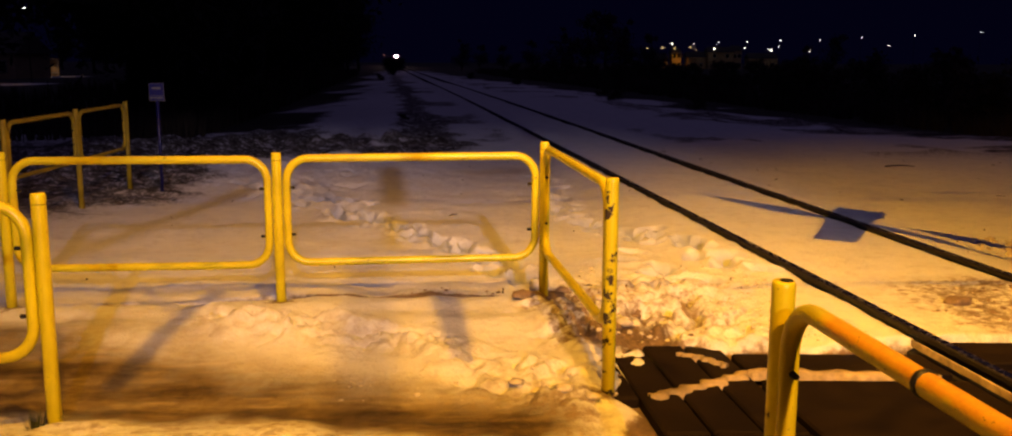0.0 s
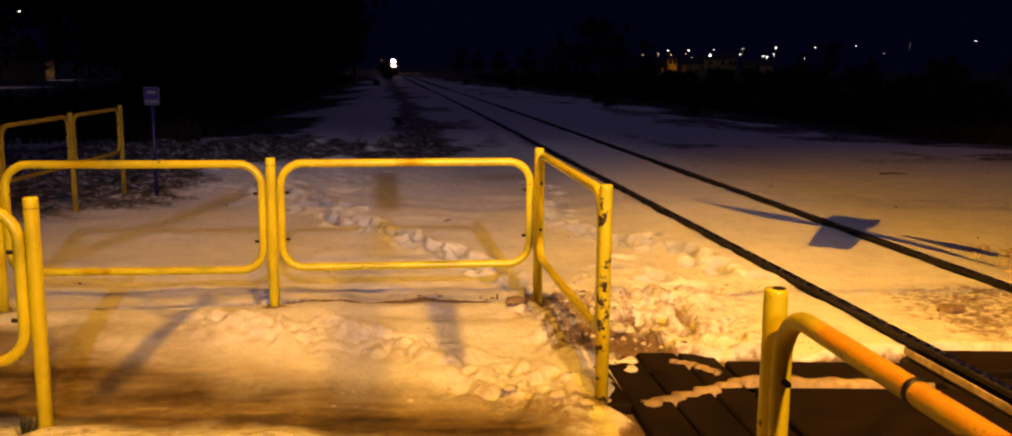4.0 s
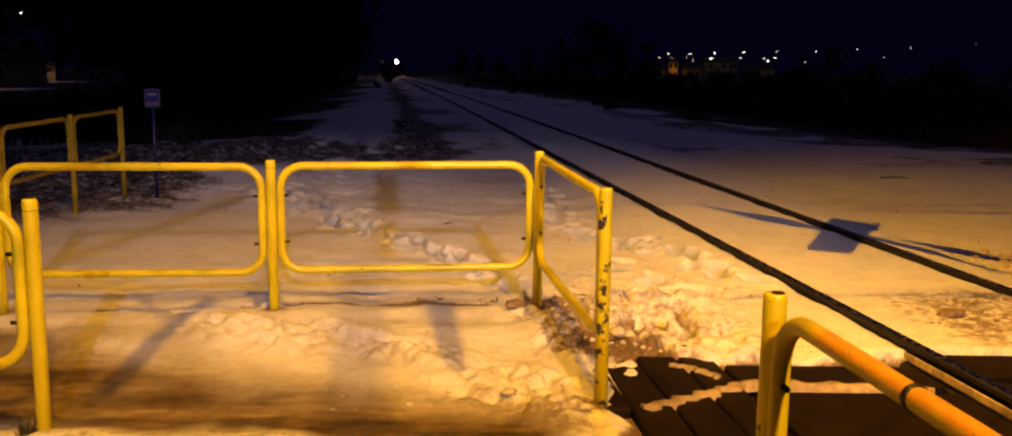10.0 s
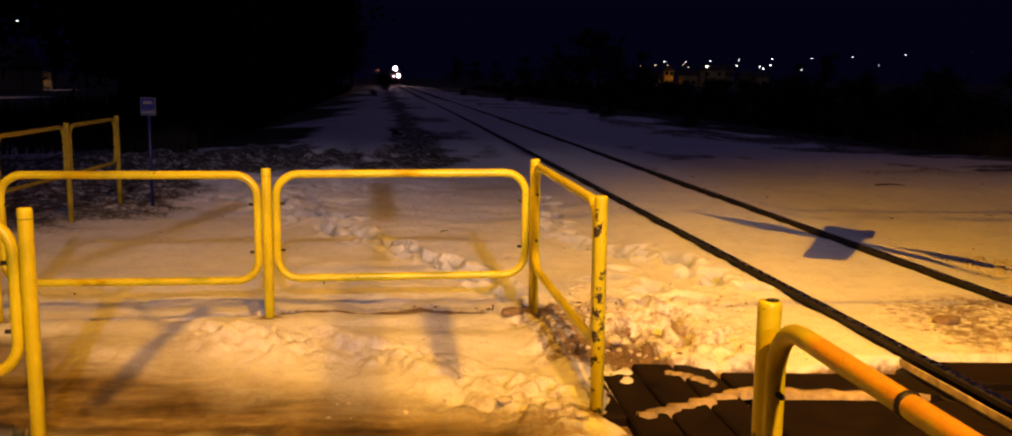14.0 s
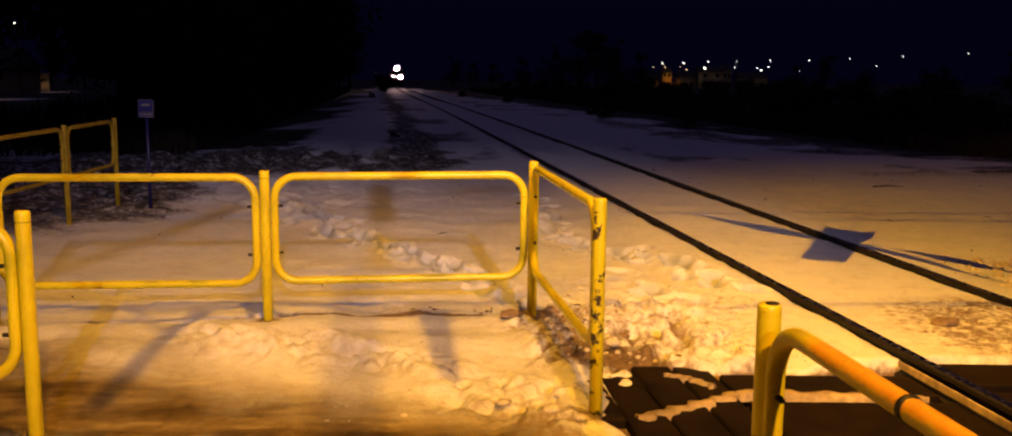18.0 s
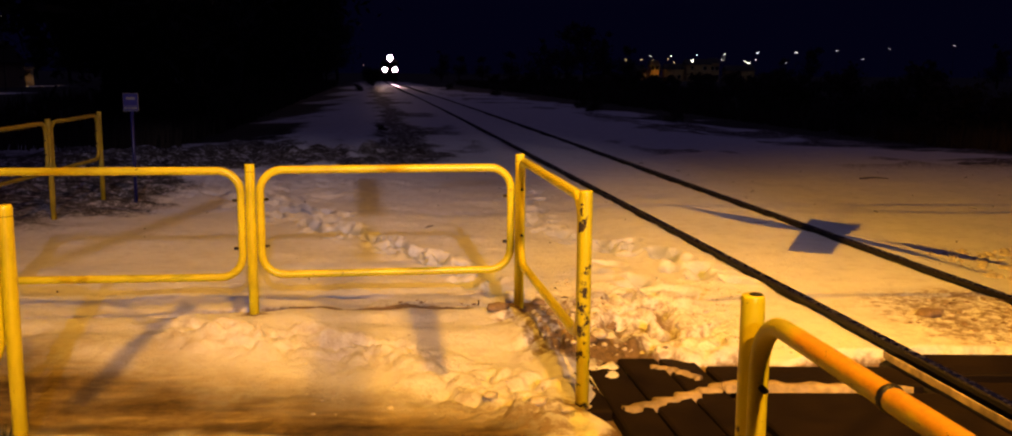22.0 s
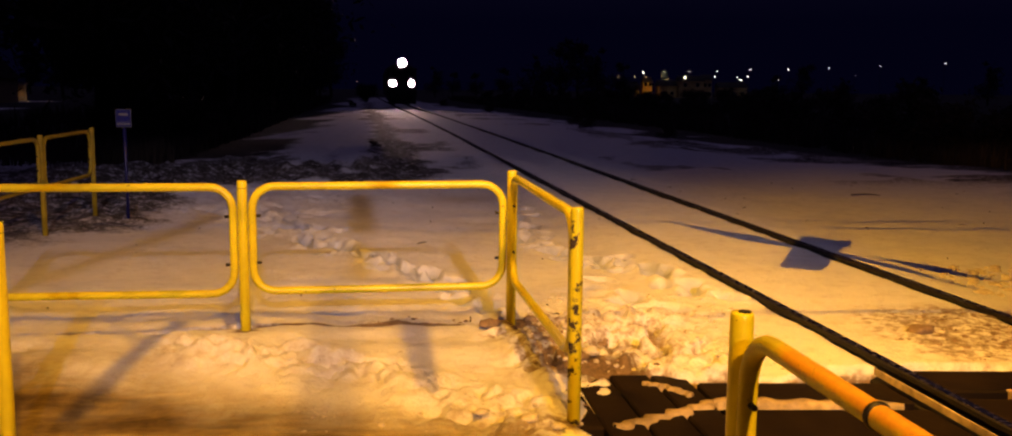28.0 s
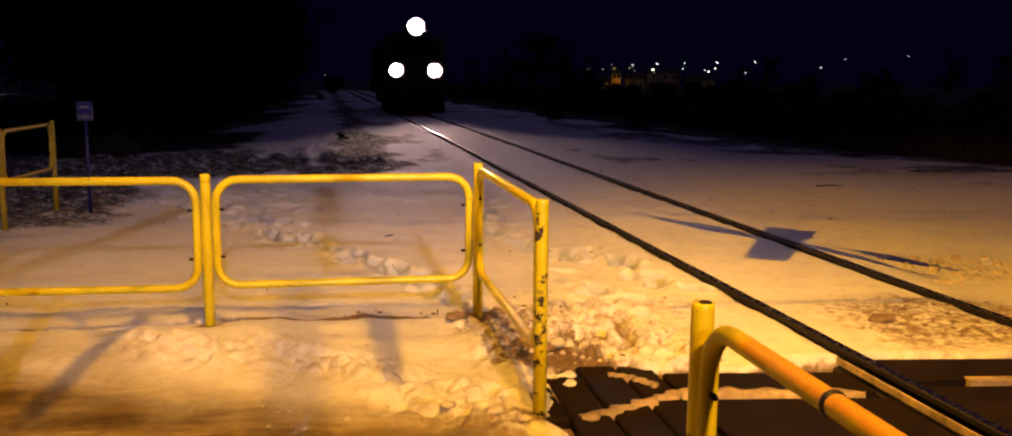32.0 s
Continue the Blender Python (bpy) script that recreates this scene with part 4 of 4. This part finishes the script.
# ---- distant town ----
def far_street_lamp(x, y, z, r, mat):
    gz = -0.4
    base = thing("street_lamp", pose(x, y, gz), "distant street lamp glowing in the dark", "street lamp", "lights of the town")
    v, f = tube([(0, 0.3, 0), (0, 0.3, z - gz + 0.2), (0, 0, z - gz + 0.25)], 0.04, 6)
    mesh_ob("pole", v, f, BOLT, base)
    bm = bmesh.new()
    bmesh.ops.create_icosphere(bm, subdivisions=2, radius=r)
    bmesh.ops.translate(bm, vec=(0, 0, z - gz), verts=bm.verts)
    part("globe", bm, mat, base, "glowing globe", True)


for x, z, r, warm in ((42.0, 6.2, 0.30, 1), (46.8, 6.3, 0.42, 1), (49.6, 7.5, 0.42, 0), (50.5, 6.3, 0.36, 1), (55.3, 6.6, 0.36, 1), (56.2, 7.6, 0.42, 0),
                      (57.1, 5.6, 0.34, 1), (62.8, 6.1, 0.75, 0), (63.9, 7.9, 0.42, 0), (72.2, 6.45, 0.40, 0), (72.9, 8.25, 0.36, 0), (79.3, 6.2, 0.38, 0),
                      (80.5, 5.6, 0.62, 0), (82.7, 6.6, 0.45, 0), (83.2, 8.6, 0.40, 0), (92.4, 5.55, 0.52, 0), (95.4, 8.8, 0.40, 0), (108.2, 9.5, 0.28, 0),
                      (116.7, 7.1, 0.32, 0), (124.7, 10.2, 0.28, 0), (145.1, 11.3, 0.28, 0)):
    far_street_lamp(x, 300, z, r * 0.34, CITY_WARM if warm else CITY_GLOW)


def house(x, y, wide, deep, high, label, turn=0.0):
    base = thing("house", pose(x, y, -0.5, 0, 0, turn), label, "house", "houses of the town")
    wall = part("wall", box_bm((wide, deep, high), (0, 0, high / 2)), PLASTER, base)
    bm = bmesh.new()
    a = [bm.verts.new((sx * (wide / 2 + 0.4), sy * (deep / 2 + 0.4), high)) for sx, sy in ((-1, -1), (1, -1), (1, 1), (-1, 1))]
    r = [bm.verts.new((sx * wide / 2, 0, high + deep * 0.3)) for sx in (-1, 1)]
    bm.faces.new((a[0], a[1], r[1], r[0]))
    bm.faces.new((a[2], a[3], r[0], r[1]))
    bm.faces.new((a[1], a[2], r[1]))
    bm.faces.new((a[3], a[0], r[0]))
    bm.faces.new(list(reversed(a)))
    part("roof", bm, ROOFING, base)
    n = max(2, int(wide / 3))
    for i in range(n):
        for z in np.arange(1.6, high - 0.6, 2.8):
            wx = -wide / 2 + (i + 0.5) * wide / n
            w = part("window", box_bm((1.2, 0.12, 1.3), (wx, -deep / 2 - 0.02, z)), WHITE, base)
            part("pane", box_bm((1.04, 0.12, 1.14), (wx, -deep / 2 - 0.05, z)), PANE, w)
    return base


for x, y, w, h in ((47.3, 306, 3.0, 3.4), (51.5, 305, 2.8, 5.0), (58.5, 309, 6, 4.0), (66, 308, 8, 5.5), (80, 310, 9, 3.6), (72, 312, 3, 6.0)):
    house(x, y, w, 6, h, "dim house lit by street lamps at night")
lamp("town_light", "SPOT", (50.6, 296.5, 6.0), (51.3, 302, 2.6), 650, SODIUM, 0.2, 58, 0.6)
lamp("town_light", "SPOT", (80.5, 298, 5.6), (79, 306, 0.5), 20, (1.0, 0.75, 0.4), 0.3, 120)
lamp("town_light", "SPOT", (62.8, 298, 6.1), (64, 306, 1.0), 16, (1.0, 0.75, 0.4), 0.3, 120)

# ---- street on the other side ----
far_street_lamp(-42.9, 85, 6.17, 0.15, CITY_GLOW)
far_street_lamp(-57.0, 117.2, 2.3, 0.09, CITY_GLOW)
kiosk = thing("bus_shelter", pose(-57.6, 119, -0.3, 0, 0, 20), "small lit bus shelter beside the far street", "bus shelter")
part("back_wall", box_bm((2.2, 0.08, 2.0), (0, 0.6, 1.1), 0.02), PLASTER, kiosk)
part("roof", box_bm((2.6, 1.5, 0.1), (0, 0, 2.25), 0.02), ROOFING, kiosk)
part("side_panel", box_bm((0.06, 1.1, 1.8), (-1.05, 0.05, 1.1), 0.01), PLASTER, kiosk)
part("bench", box_bm((1.6, 0.4, 0.08), (0, 0.3, 0.55), 0.01), WHITE, kiosk)
for sx in (-1.05, 1.05):
    v, f = tube([(sx, -0.5, 0), (sx, -0.5, 2.25)], 0.04, 8)
    mesh_ob("leg", v, f, GALV, kiosk)
house(-60, 108, 12, 8, 3.0, "dim house behind the trees by the street")
lamp("street_light", "SPOT", (-42.9, 84.8, 6.0), (-43.6, 80, 0), 150, SODIUM, 0.2, 50)
lamp("street_light", "SPOT", (-56.2, 115.0, 4.6), (-57.4, 118.6, 0.6), 300, (1.0, 0.60, 0.28), 0.2, 70)
# a small red signal light, built with the street lamp's form
far_street_lamp(-29.2, 220, 3.3, 0.06, RED_GLOW)
far_street_lamp(-28.9, 222, 2.0, 0.07, CITY_GLOW)


# ---- level crossing ----
def slab(name, x0, x1, y0, y1, top, mat, parent, skew=0.0, bevel=0.012):
    """A slab with worn edges; skew follows the track at its two ends."""
    bm = box_bm((1, 1, 1))
    for v in bm.verts:
        yy = y0 if v.co.y < 0 else y1
        xx = x0 if v.co.x < 0 else x1
        v.co = Vector((xx - skew * (yy - 5.2), yy, top if v.co.z > 0 else top - 0.12))
    bmesh.ops.bevel(bm, geom=list(bm.edges), offset=bevel, segments=1, affect="EDGES")
    return part(name, bm, mat, parent)


crossing = thing("level_crossing", pose(0, 0, 0), "dark brown crossing slabs with strips of packed snow", "crossing", kind="structure")
rng = random.Random(8)
rail_l, rail_r = 2.45, 2.45 + 1.51
for y0, y1, rows in ((4.98, 5.32, 0), (3.95, 4.84, 1), (2.8, 3.92, 2), (1.6, 2.77, 3), (0.4, 1.57, 4)):
    slab("slab", 1.28, rail_l - 0.07, y0, y1, 0.035 + rng.uniform(-0.006, 0.006), SLAB, crossing, 0.0 if y0 > 5 else SLOPE * 0.9)
    slab("slab", rail_l + 0.10, rail_r - 0.10, y0 - 0.02, y1 + 0.02, 0.095 + rng.uniform(-0.006, 0.006), SLAB, crossing, SLOPE)
    slab("slab", rail_r + 0.07, rail_r + 1.3, y0, y1 + 0.05, 0.04 + rng.uniform(-0.006, 0.006), SLAB, crossing, SLOPE)
slab("packed_strip", rail_l + 0.42, rail_r - 0.2, 4.92, 4.99, 0.102, PACKED, crossing, SLOPE, 0.004)
# planks of the footway beside the slabs, their ends uneven
slab("plank", 0.40, 0.588, 4.63, 5.36, 0.010, SLAB, crossing, SLOPE * 0.9)
for x0, x1, end in ((0.585, 0.80, 5.42), (0.812, 1.045, 5.50), (1.06, 1.265, 5.66)):
    y1 = end
    for y0 in (4.15, 2.7, 1.2):
        slab("plank", x0, x1, y0, y1, 0.022 + rng.uniform(-0.006, 0.008), SLAB, crossing, SLOPE * 0.9)
        y1 = y0 - 0.012


def packed_snow(name, pts, wide, top, seed):
    """A ragged strip of trodden snow along a line."""
    rng = random.Random(seed)
    bm = bmesh.new()
    pts = [Vector(p) for p in pts]
    n, rows = 40, []
    ph = rng.uniform(0, 6)
    for i in range(n + 1):
        f = i / n * (len(pts) - 1)
        k = min(int(f), len(pts) - 2)
        c = pts[k].lerp(pts[k + 1], f - k)
        d = (pts[k + 1] - pts[k]).normalized()
        side = Vector((-d.y, d.x, 0))
        w = wide * (0.75 + 0.18 * math.sin(i * 0.55 + ph) + 0.14 * math.sin(i * 1.4 + 2 * ph) + 0.08 * rng.random()) * (0.15 if i in (0, n) else 1)
        o = 0.12 * wide * math.sin(i * 0.8 + ph * 3)
        rows.append([bm.verts.new(c + side * (o + s * w / 2) + Vector((0, 0, z))) for s, z in ((-1, top - 0.04), (-0.75, top - 0.004), (0, top + 0.004), (0.75, top - 0.004), (1, top - 0.04))])
    for a, b in zip(rows, rows[1:]):
        for j in range(4):
            bm.faces.new((a[j], b[j], b[j + 1], a[j + 1]))
    part(name, bm, PACKED, crossing, "trodden dirty snow", True)


packed_snow("packed_snow", [(0.70, 4.60, 0), (1.0, 4.78, 0), (1.3, 4.99, 0)], 0.12, 0.036, 1)
packed_snow("packed_snow", [(0.95, 5.32, 0), (1.08, 5.26, 0), (1.2, 5.10, 0)], 0.07, 0.036, 2)
# a thin pale strip that stands for the concrete edge beside the rail
packed_snow("edge_strip", [(rail_l - 0.062 - SLOPE * d, 5.2 + d, 0) for d in (0.24, -1.8, -3.2, -4.8)], 0.016, 0.085, 7)
packed_snow("packed_snow", [(1.28, 4.98, 0), (1.75, 4.95, 0), (2.3, 4.91, 0)], 0.14, 0.046, 3)


# ---- lumps of snow and ice ----
def lump_mesh(seed, flat):
    bm = bmesh.new()
    bmesh.ops.create_icosphere(bm, subdivisions=2, radius=1)
    for v in bm.verts:
        k = 1 + 0.5 * noise.noise(v.co * 1.3 + Vector((seed * 7.3, 0, 0))) + 0.22 * noise.noise(v.co * 3.1 + Vector((0, seed * 3.1, 0)))
        v.co = Vector((v.co.x * k, v.co.y * k * 0.8, v.co.z * k * flat))
    return bm


def chunk(x, y, size, flat, mat, label, turn, name="snow_lump"):
    ob = part(name, lump_mesh(turn, flat), mat, None, "", True)
    ob.matrix_world = pose(x, y, ground_z(x, y) + size * flat * 0.35, 0, 0, turn) @ Matrix.Diagonal((size, size, size, 1))
    tagged(ob, label, "lump", "lumps beside the crossing")


chunk(2.99, 6.22, 0.10, 0.42, STONE, "dirty brown lump of ice in the snow", 12, "ice_lump")
chunk(0.07, 6.46, 0.085, 0.40, STONE, "grey slab of frozen slush below the post", 50, "ice_lump")
for lx, ly, ls, lm in ((0.45, 6.42, 0.06, STONE), (0.64, 6.15, 0.07, SNOWLUMP), (0.52, 5.90, 0.08, STONE), (0.76, 5.98, 0.06, SNOWLUMP), (0.36, 6.66, 0.055, STONE), (0.62, 6.48, 0.06, SNOWLUMP), (0.83, 6.30, 0.06, STONE), (0.60, 5.66, 0.07, STONE), (0.26, 4.60, 0.055, SNOWLUMP), (0.40, 4.52, 0.04, SNOWLUMP)):
    chunk(lx, ly, ls, 0.42, lm, "dirty brown lump of ice under the barrier" if lm is STONE else "pale lump of snow under the barrier", int(lx * 700 + ly * 90) % 360, "ice_lump" if lm is STONE else "snow_lump")
chunk(0.70, 5.75, 0.06, 0.45, SNOWLUMP, "pale lump of snow by the barrier", 140)
chunk(0.02, 4.80, 0.045, 0.4, SNOWLUMP, "pale lump of snow by the barrier", 200)


def debris():
    """Dark twigs and crumbs strewn over the open snow."""
    rng = np.random.default_rng(77)
    verts, faces = [], []
    for _ in range(120):
        x, y = rng.uniform(-4.5, 9.0), rng.uniform(6.8, 19.0)
        if abs(x - rail_x(y, 0) - 0.755) < 0.9:
            continue
        z = ground_z(x, y)
        a, ln, w = rng.uniform(0, 3.14), 0.012 + 0.06 * rng.random() ** 4, 0.003 + 0.005 * rng.random()
        c, d = Vector((x, y, z + 0.004)), Vector((math.cos(a), math.sin(a), 0.15 * rng.normal())) * ln
        v, f = tube([c - d, c + Vector((0, 0, w)), c + d], [w * 0.6, w, w * 0.4], 5)
        faces += [tuple(i + len(verts) for i in q) for q in f]
        verts += v
    tagged(mesh_ob("twig_litter", verts, faces, BARK), "dark twigs and crumbs strewn on snow", "litter", kind="stuff")
    stick = thing("stick", pose(6.35, 15.54, ground_z(6.35, 15.54) + 0.01, 0, 0, 2), "thin dark stick lying on the snow", "stick")
    v, f = tube([(-0.24, 0, 0), (0.02, 0.02, 0.015), (0.25, 0, 0)], [0.012, 0.011, 0.006], 6)
    mesh_ob("stem", v, f, BARK, stick)


debris()


def clods(name, count, mat, boxes, smin, smax, seed, label):
    """Many small clods, joined, lying on the snow."""
    rng = np.random.default_rng(seed)
    protos = []
    for i in range(5):
        bm = bmesh.new()
        bmesh.ops.create_icosphere(bm, subdivisions=2, radius=1)
        co = [v.co * (1 + 0.55 * noise.noise(v.co * 1.7 + Vector((i * 5.1 + seed, 0, 0)))) for v in bm.verts]
        bm.verts.index_update()
        protos.append((np.array([tuple(c) for c in co]), [tuple(v.index for v in f.verts) for f in bm.faces]))
        bm.free()
    verts, faces, total = [], [], 0
    weights = np.array([b[4] for b in boxes], float)
    pick = rng.choice(len(boxes), count, p=weights / weights.sum())
    xs = np.array([boxes[k][0] + (boxes[k][1] - boxes[k][0]) * rng.random() for k in pick])
    ys = np.array([boxes[k][2] + (boxes[k][3] - boxes[k][2]) * rng.random() for k in pick])
    zs = height(xs.copy(), ys.copy())
    for x, y, z in zip(xs, ys, zs):
        co, fs = protos[int(rng.integers(5))]
        size = smin + (smax - smin) * rng.random() ** 3
        a = rng.random() * 6.283
        ca, sa = math.cos(a), math.sin(a)
        p = co * np.array([size, size * 0.8, size * 0.65])
        q = np.stack([p[:, 0] * ca - p[:, 1] * sa + x, p[:, 0] * sa + p[:, 1] * ca + y, p[:, 2] + z - size * 0.08], 1)
        o = total
        verts.extend(map(tuple, q))
        faces.extend(tuple(i + o for i in f) for f in fs)
        total += len(q)
    ob = mesh_ob(name, verts, faces, mat, smooth=True)
    tagged(ob, label, "snow", kind="stuff")


clods("snow_clods", 620, SNOWLUMP, ((0.35, 1.9, 5.55, 7.6, 6), (-1.0, 0.45, 4.62, 5.0, 0.5), (2.8, 4.4, 5.6, 7.0, 1)), 0.006, 0.024, 14, "small broken clods of pale snow")
clods("edge_clods", 240, SNOWLUMP, ((4.3, 6.2, 7.9, 9.2, 3), (4.0, 5.2, 5.9, 6.8, 1)), 0.015, 0.07, 31, "broken lumps of pale snow beside the track")
clods("dirt_clods", 620, STONE, ((3.2, 4.8, 5.75, 6.75, 5), (2.75, 3.6, 5.55, 6.3, 1), (0.30, 0.95, 5.45, 6.8, 3), (-0.9, 0.25, 6.68, 6.95, 0.5), (0.5, 1.3, 4.4, 5.6, 1)), 0.005, 0.026, 6, "small brown clods of frozen dirt")


# ---- lamps and added shadow casters of the crossing, beyond the edge of view ----
def street_lamp_post(place, base, label, mat):
    post_ob = thing("street_lamp", pose(base[0], base[1], 0), label, "street lamp", "street lamps at the crossing")
    d = Vector((place.x - base[0], place.y - base[1], 0))
    v, f = tube([(0, 0, -0.3), (0, 0, place.z - 0.2), (d.x * 0.3, d.y * 0.3, place.z + 0.25), (d.x, d.y, place.z + 0.22)], [0.10, 0.07, 0.05, 0.045], 12)
    mesh_ob("pole", v, f, CONCRETE, post_ob, smooth=True)
    part("lamp_head", box_bm((0.28, 0.6, 0.12), (d.x, d.y, place.z + 0.2), 0.04), GALV, post_ob)
    part("lens", box_bm((0.2, 0.4, 0.02), (d.x, d.y, place.z + 0.12)), mat, post_ob, "glowing lens")


street_lamp_post(LAMP_A, (-2.4, 0.6), "concrete street lamp with a lit sodium head", LENS_A)
street_lamp_post(LAMP_B, (5.8, -18.6), "street lamp behind the crossing", CITY_GLOW)
# post for the added fill lamp
street_lamp_post(LAMP_C, (4.6, -6.4), "sodium lamp added out of view behind, as fill light", LENS_A)

# unseen case with two slanting arms, cable-hung over the track for its shadow
RAD = Vector((0.431, 0.902, 0))
TAN = Vector((0.902, -0.431, 0))
hang = LAMP_A + RAD * 4.0 + TAN * 0.0
hang.z = 3.73
signal = thing("hanging_signal", Matrix.Translation(hang) @ pose(0, 0, 0, 0, 0, math.degrees(math.atan2(TAN.y, TAN.x))), "unseen grey case with slanting arms hung to cast a shadow", "signal")
part("case", box_bm((0.235, 0.05, 1.16), (0, 0, 0), 0.01), GALV, signal)


def arm(x0, z0, x1, z1, wide):
    dx, dz = x1 - x0, z1 - z0
    ln = math.hypot(dx, dz)
    nx, nz = -dz / ln * wide / 2, dx / ln * wide / 2
    mx, mz = x0 + dx * 0.5, z0 + dz * 0.5
    bm = bmesh.new()
    ring = [(x0, z0), (mx + nx, mz + nz), (x1, z1), (mx - nx, mz - nz)]
    a = [bm.verts.new((px, -0.012, pz)) for px, pz in ring]
    b = [bm.verts.new((px, 0.012, pz)) for px, pz in ring]
    bm.faces.new(a)
    bm.faces.new(list(reversed(b)))
    for i in range(4):
        bm.faces.new((a[i], b[i], b[(i + 1) % 4], a[(i + 1) % 4]))
    part("arm", bm, GALV, signal)


arm(-0.80, 0.60, 0.06, 0.0, 0.15)
arm(-0.06, 0.12, 0.86, -0.47, 0.15)
arm(0.26, 0.18, 0.92, -0.20, 0.12)
v, f = tube([(0, 0, 0.4), (0, 0, 1.18)], 0.004, 8)
mesh_ob("hanger", v, f, GALV, signal)


def cable(a, b, sag, label):
    a, b = Vector(a), Vector(b)
    pts = [a.lerp(b, i / 24) - Vector((0, 0, sag * 4 * (i / 24) * (1 - i / 24))) for i in range(25)]
    v, f = tube(pts, 0.011, 6)
    tagged(mesh_ob("overhead_cable", v, f, TAPE), label, "cable", "overhead cables")


# unseen cables, added above the view with the shapes hung there
cable((-14, hang.y + 0.5, 5.4), (16, hang.y - 0.5, 5.4), 0.5, "thin black cable, unseen, added over the track")
cable((-14, 5.2, 5.6), (16, 5.9, 5.6), 0.5, "thin black cable, unseen, added over the track")
cable((-14, 4.0, 5.5), (16, 4.0, 5.5), 0.5, "thin black cable, unseen, added over the track")
# two unseen bars, added to cast strips of shade on the near snow
duct = thing("cable_duct", pose(-0.14, 3.99, 3.38), "short grey bar, unseen, hung to cast a strip of shade", "duct")
part("tube", box_bm((0.075, 0.03, 1.75), (0, 0, 0.775), 0.006), GALV, duct)
duct = thing("cable_duct", pose(-0.892, 3.49, 4.33, 0, 0, 1), "level grey bar, unseen, added to cast a soft shade", "duct")
part("tube", box_bm((0.05, 0.84, 0.04), (0, 0.42, 0), 0.006), GALV, duct)
for dy in (0.48, 0.54):
    v, f = tube([(0, dy, 0), (0, 0.51, 0.8)], 0.005, 6)
    mesh_ob("strap", v, f, GALV, duct)
# unseen boards on wires, added so the pale lamp casts streaks on the snow
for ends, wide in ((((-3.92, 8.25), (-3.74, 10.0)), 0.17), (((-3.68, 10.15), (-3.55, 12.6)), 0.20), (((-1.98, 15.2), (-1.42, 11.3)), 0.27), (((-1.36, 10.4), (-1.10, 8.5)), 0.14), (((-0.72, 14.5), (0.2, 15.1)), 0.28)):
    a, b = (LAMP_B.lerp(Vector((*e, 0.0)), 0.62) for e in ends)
    board = thing("warning_board", Matrix.Translation((a + b) / 2) @ (b - a).to_track_quat("X", "Z").to_matrix().to_4x4(), "narrow board on a wire, unseen, added to cast a shadow streak", "board", "boards hung behind the crossing")
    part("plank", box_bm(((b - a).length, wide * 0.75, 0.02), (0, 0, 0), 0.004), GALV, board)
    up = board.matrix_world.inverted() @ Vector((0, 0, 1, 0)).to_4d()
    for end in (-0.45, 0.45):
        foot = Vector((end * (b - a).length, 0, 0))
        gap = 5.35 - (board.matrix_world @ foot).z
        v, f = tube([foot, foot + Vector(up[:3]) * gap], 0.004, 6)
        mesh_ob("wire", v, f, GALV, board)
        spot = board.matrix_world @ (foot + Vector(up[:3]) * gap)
        cable((-14, spot.y, 5.36), (16, spot.y, 5.36), 0.01, "thin black cable, unseen, added over the track")
# unseen masts, added to hold the cables up
for x, y in ((-14.05, 5.8), (16.05, 5.8)):
    mast = thing("cable_mast", pose(x, y, -0.3), "unseen wooden mast added to carry the cables", "mast", "cable masts")
    v, f = tube([(0, 0, 0), (0, 0, 6.2)], [0.13, 0.10], 12)
    mesh_ob("shaft", v, f, BARK, mast, smooth=True)
    part("crossbar", box_bm((0.1, 4.2, 0.1), (0, 0, 5.78), 0.01), BARK, mast)


# ---- run of the engine ----
def motions():
    rows = []
    for t in range(0, 33, 4):
        y = 45.0 + 12.1 * (32 - t)
        turn = math.degrees(math.atan((rail_x(y - 4, 0) - rail_x(y + 12, 0)) / 16))
        rows.append((float(t), pose(rail_x(y, 0) + 0.755, y, RAIL_TOP, 0, 0, turn)))
    walk(LOCO, rows)


motions()
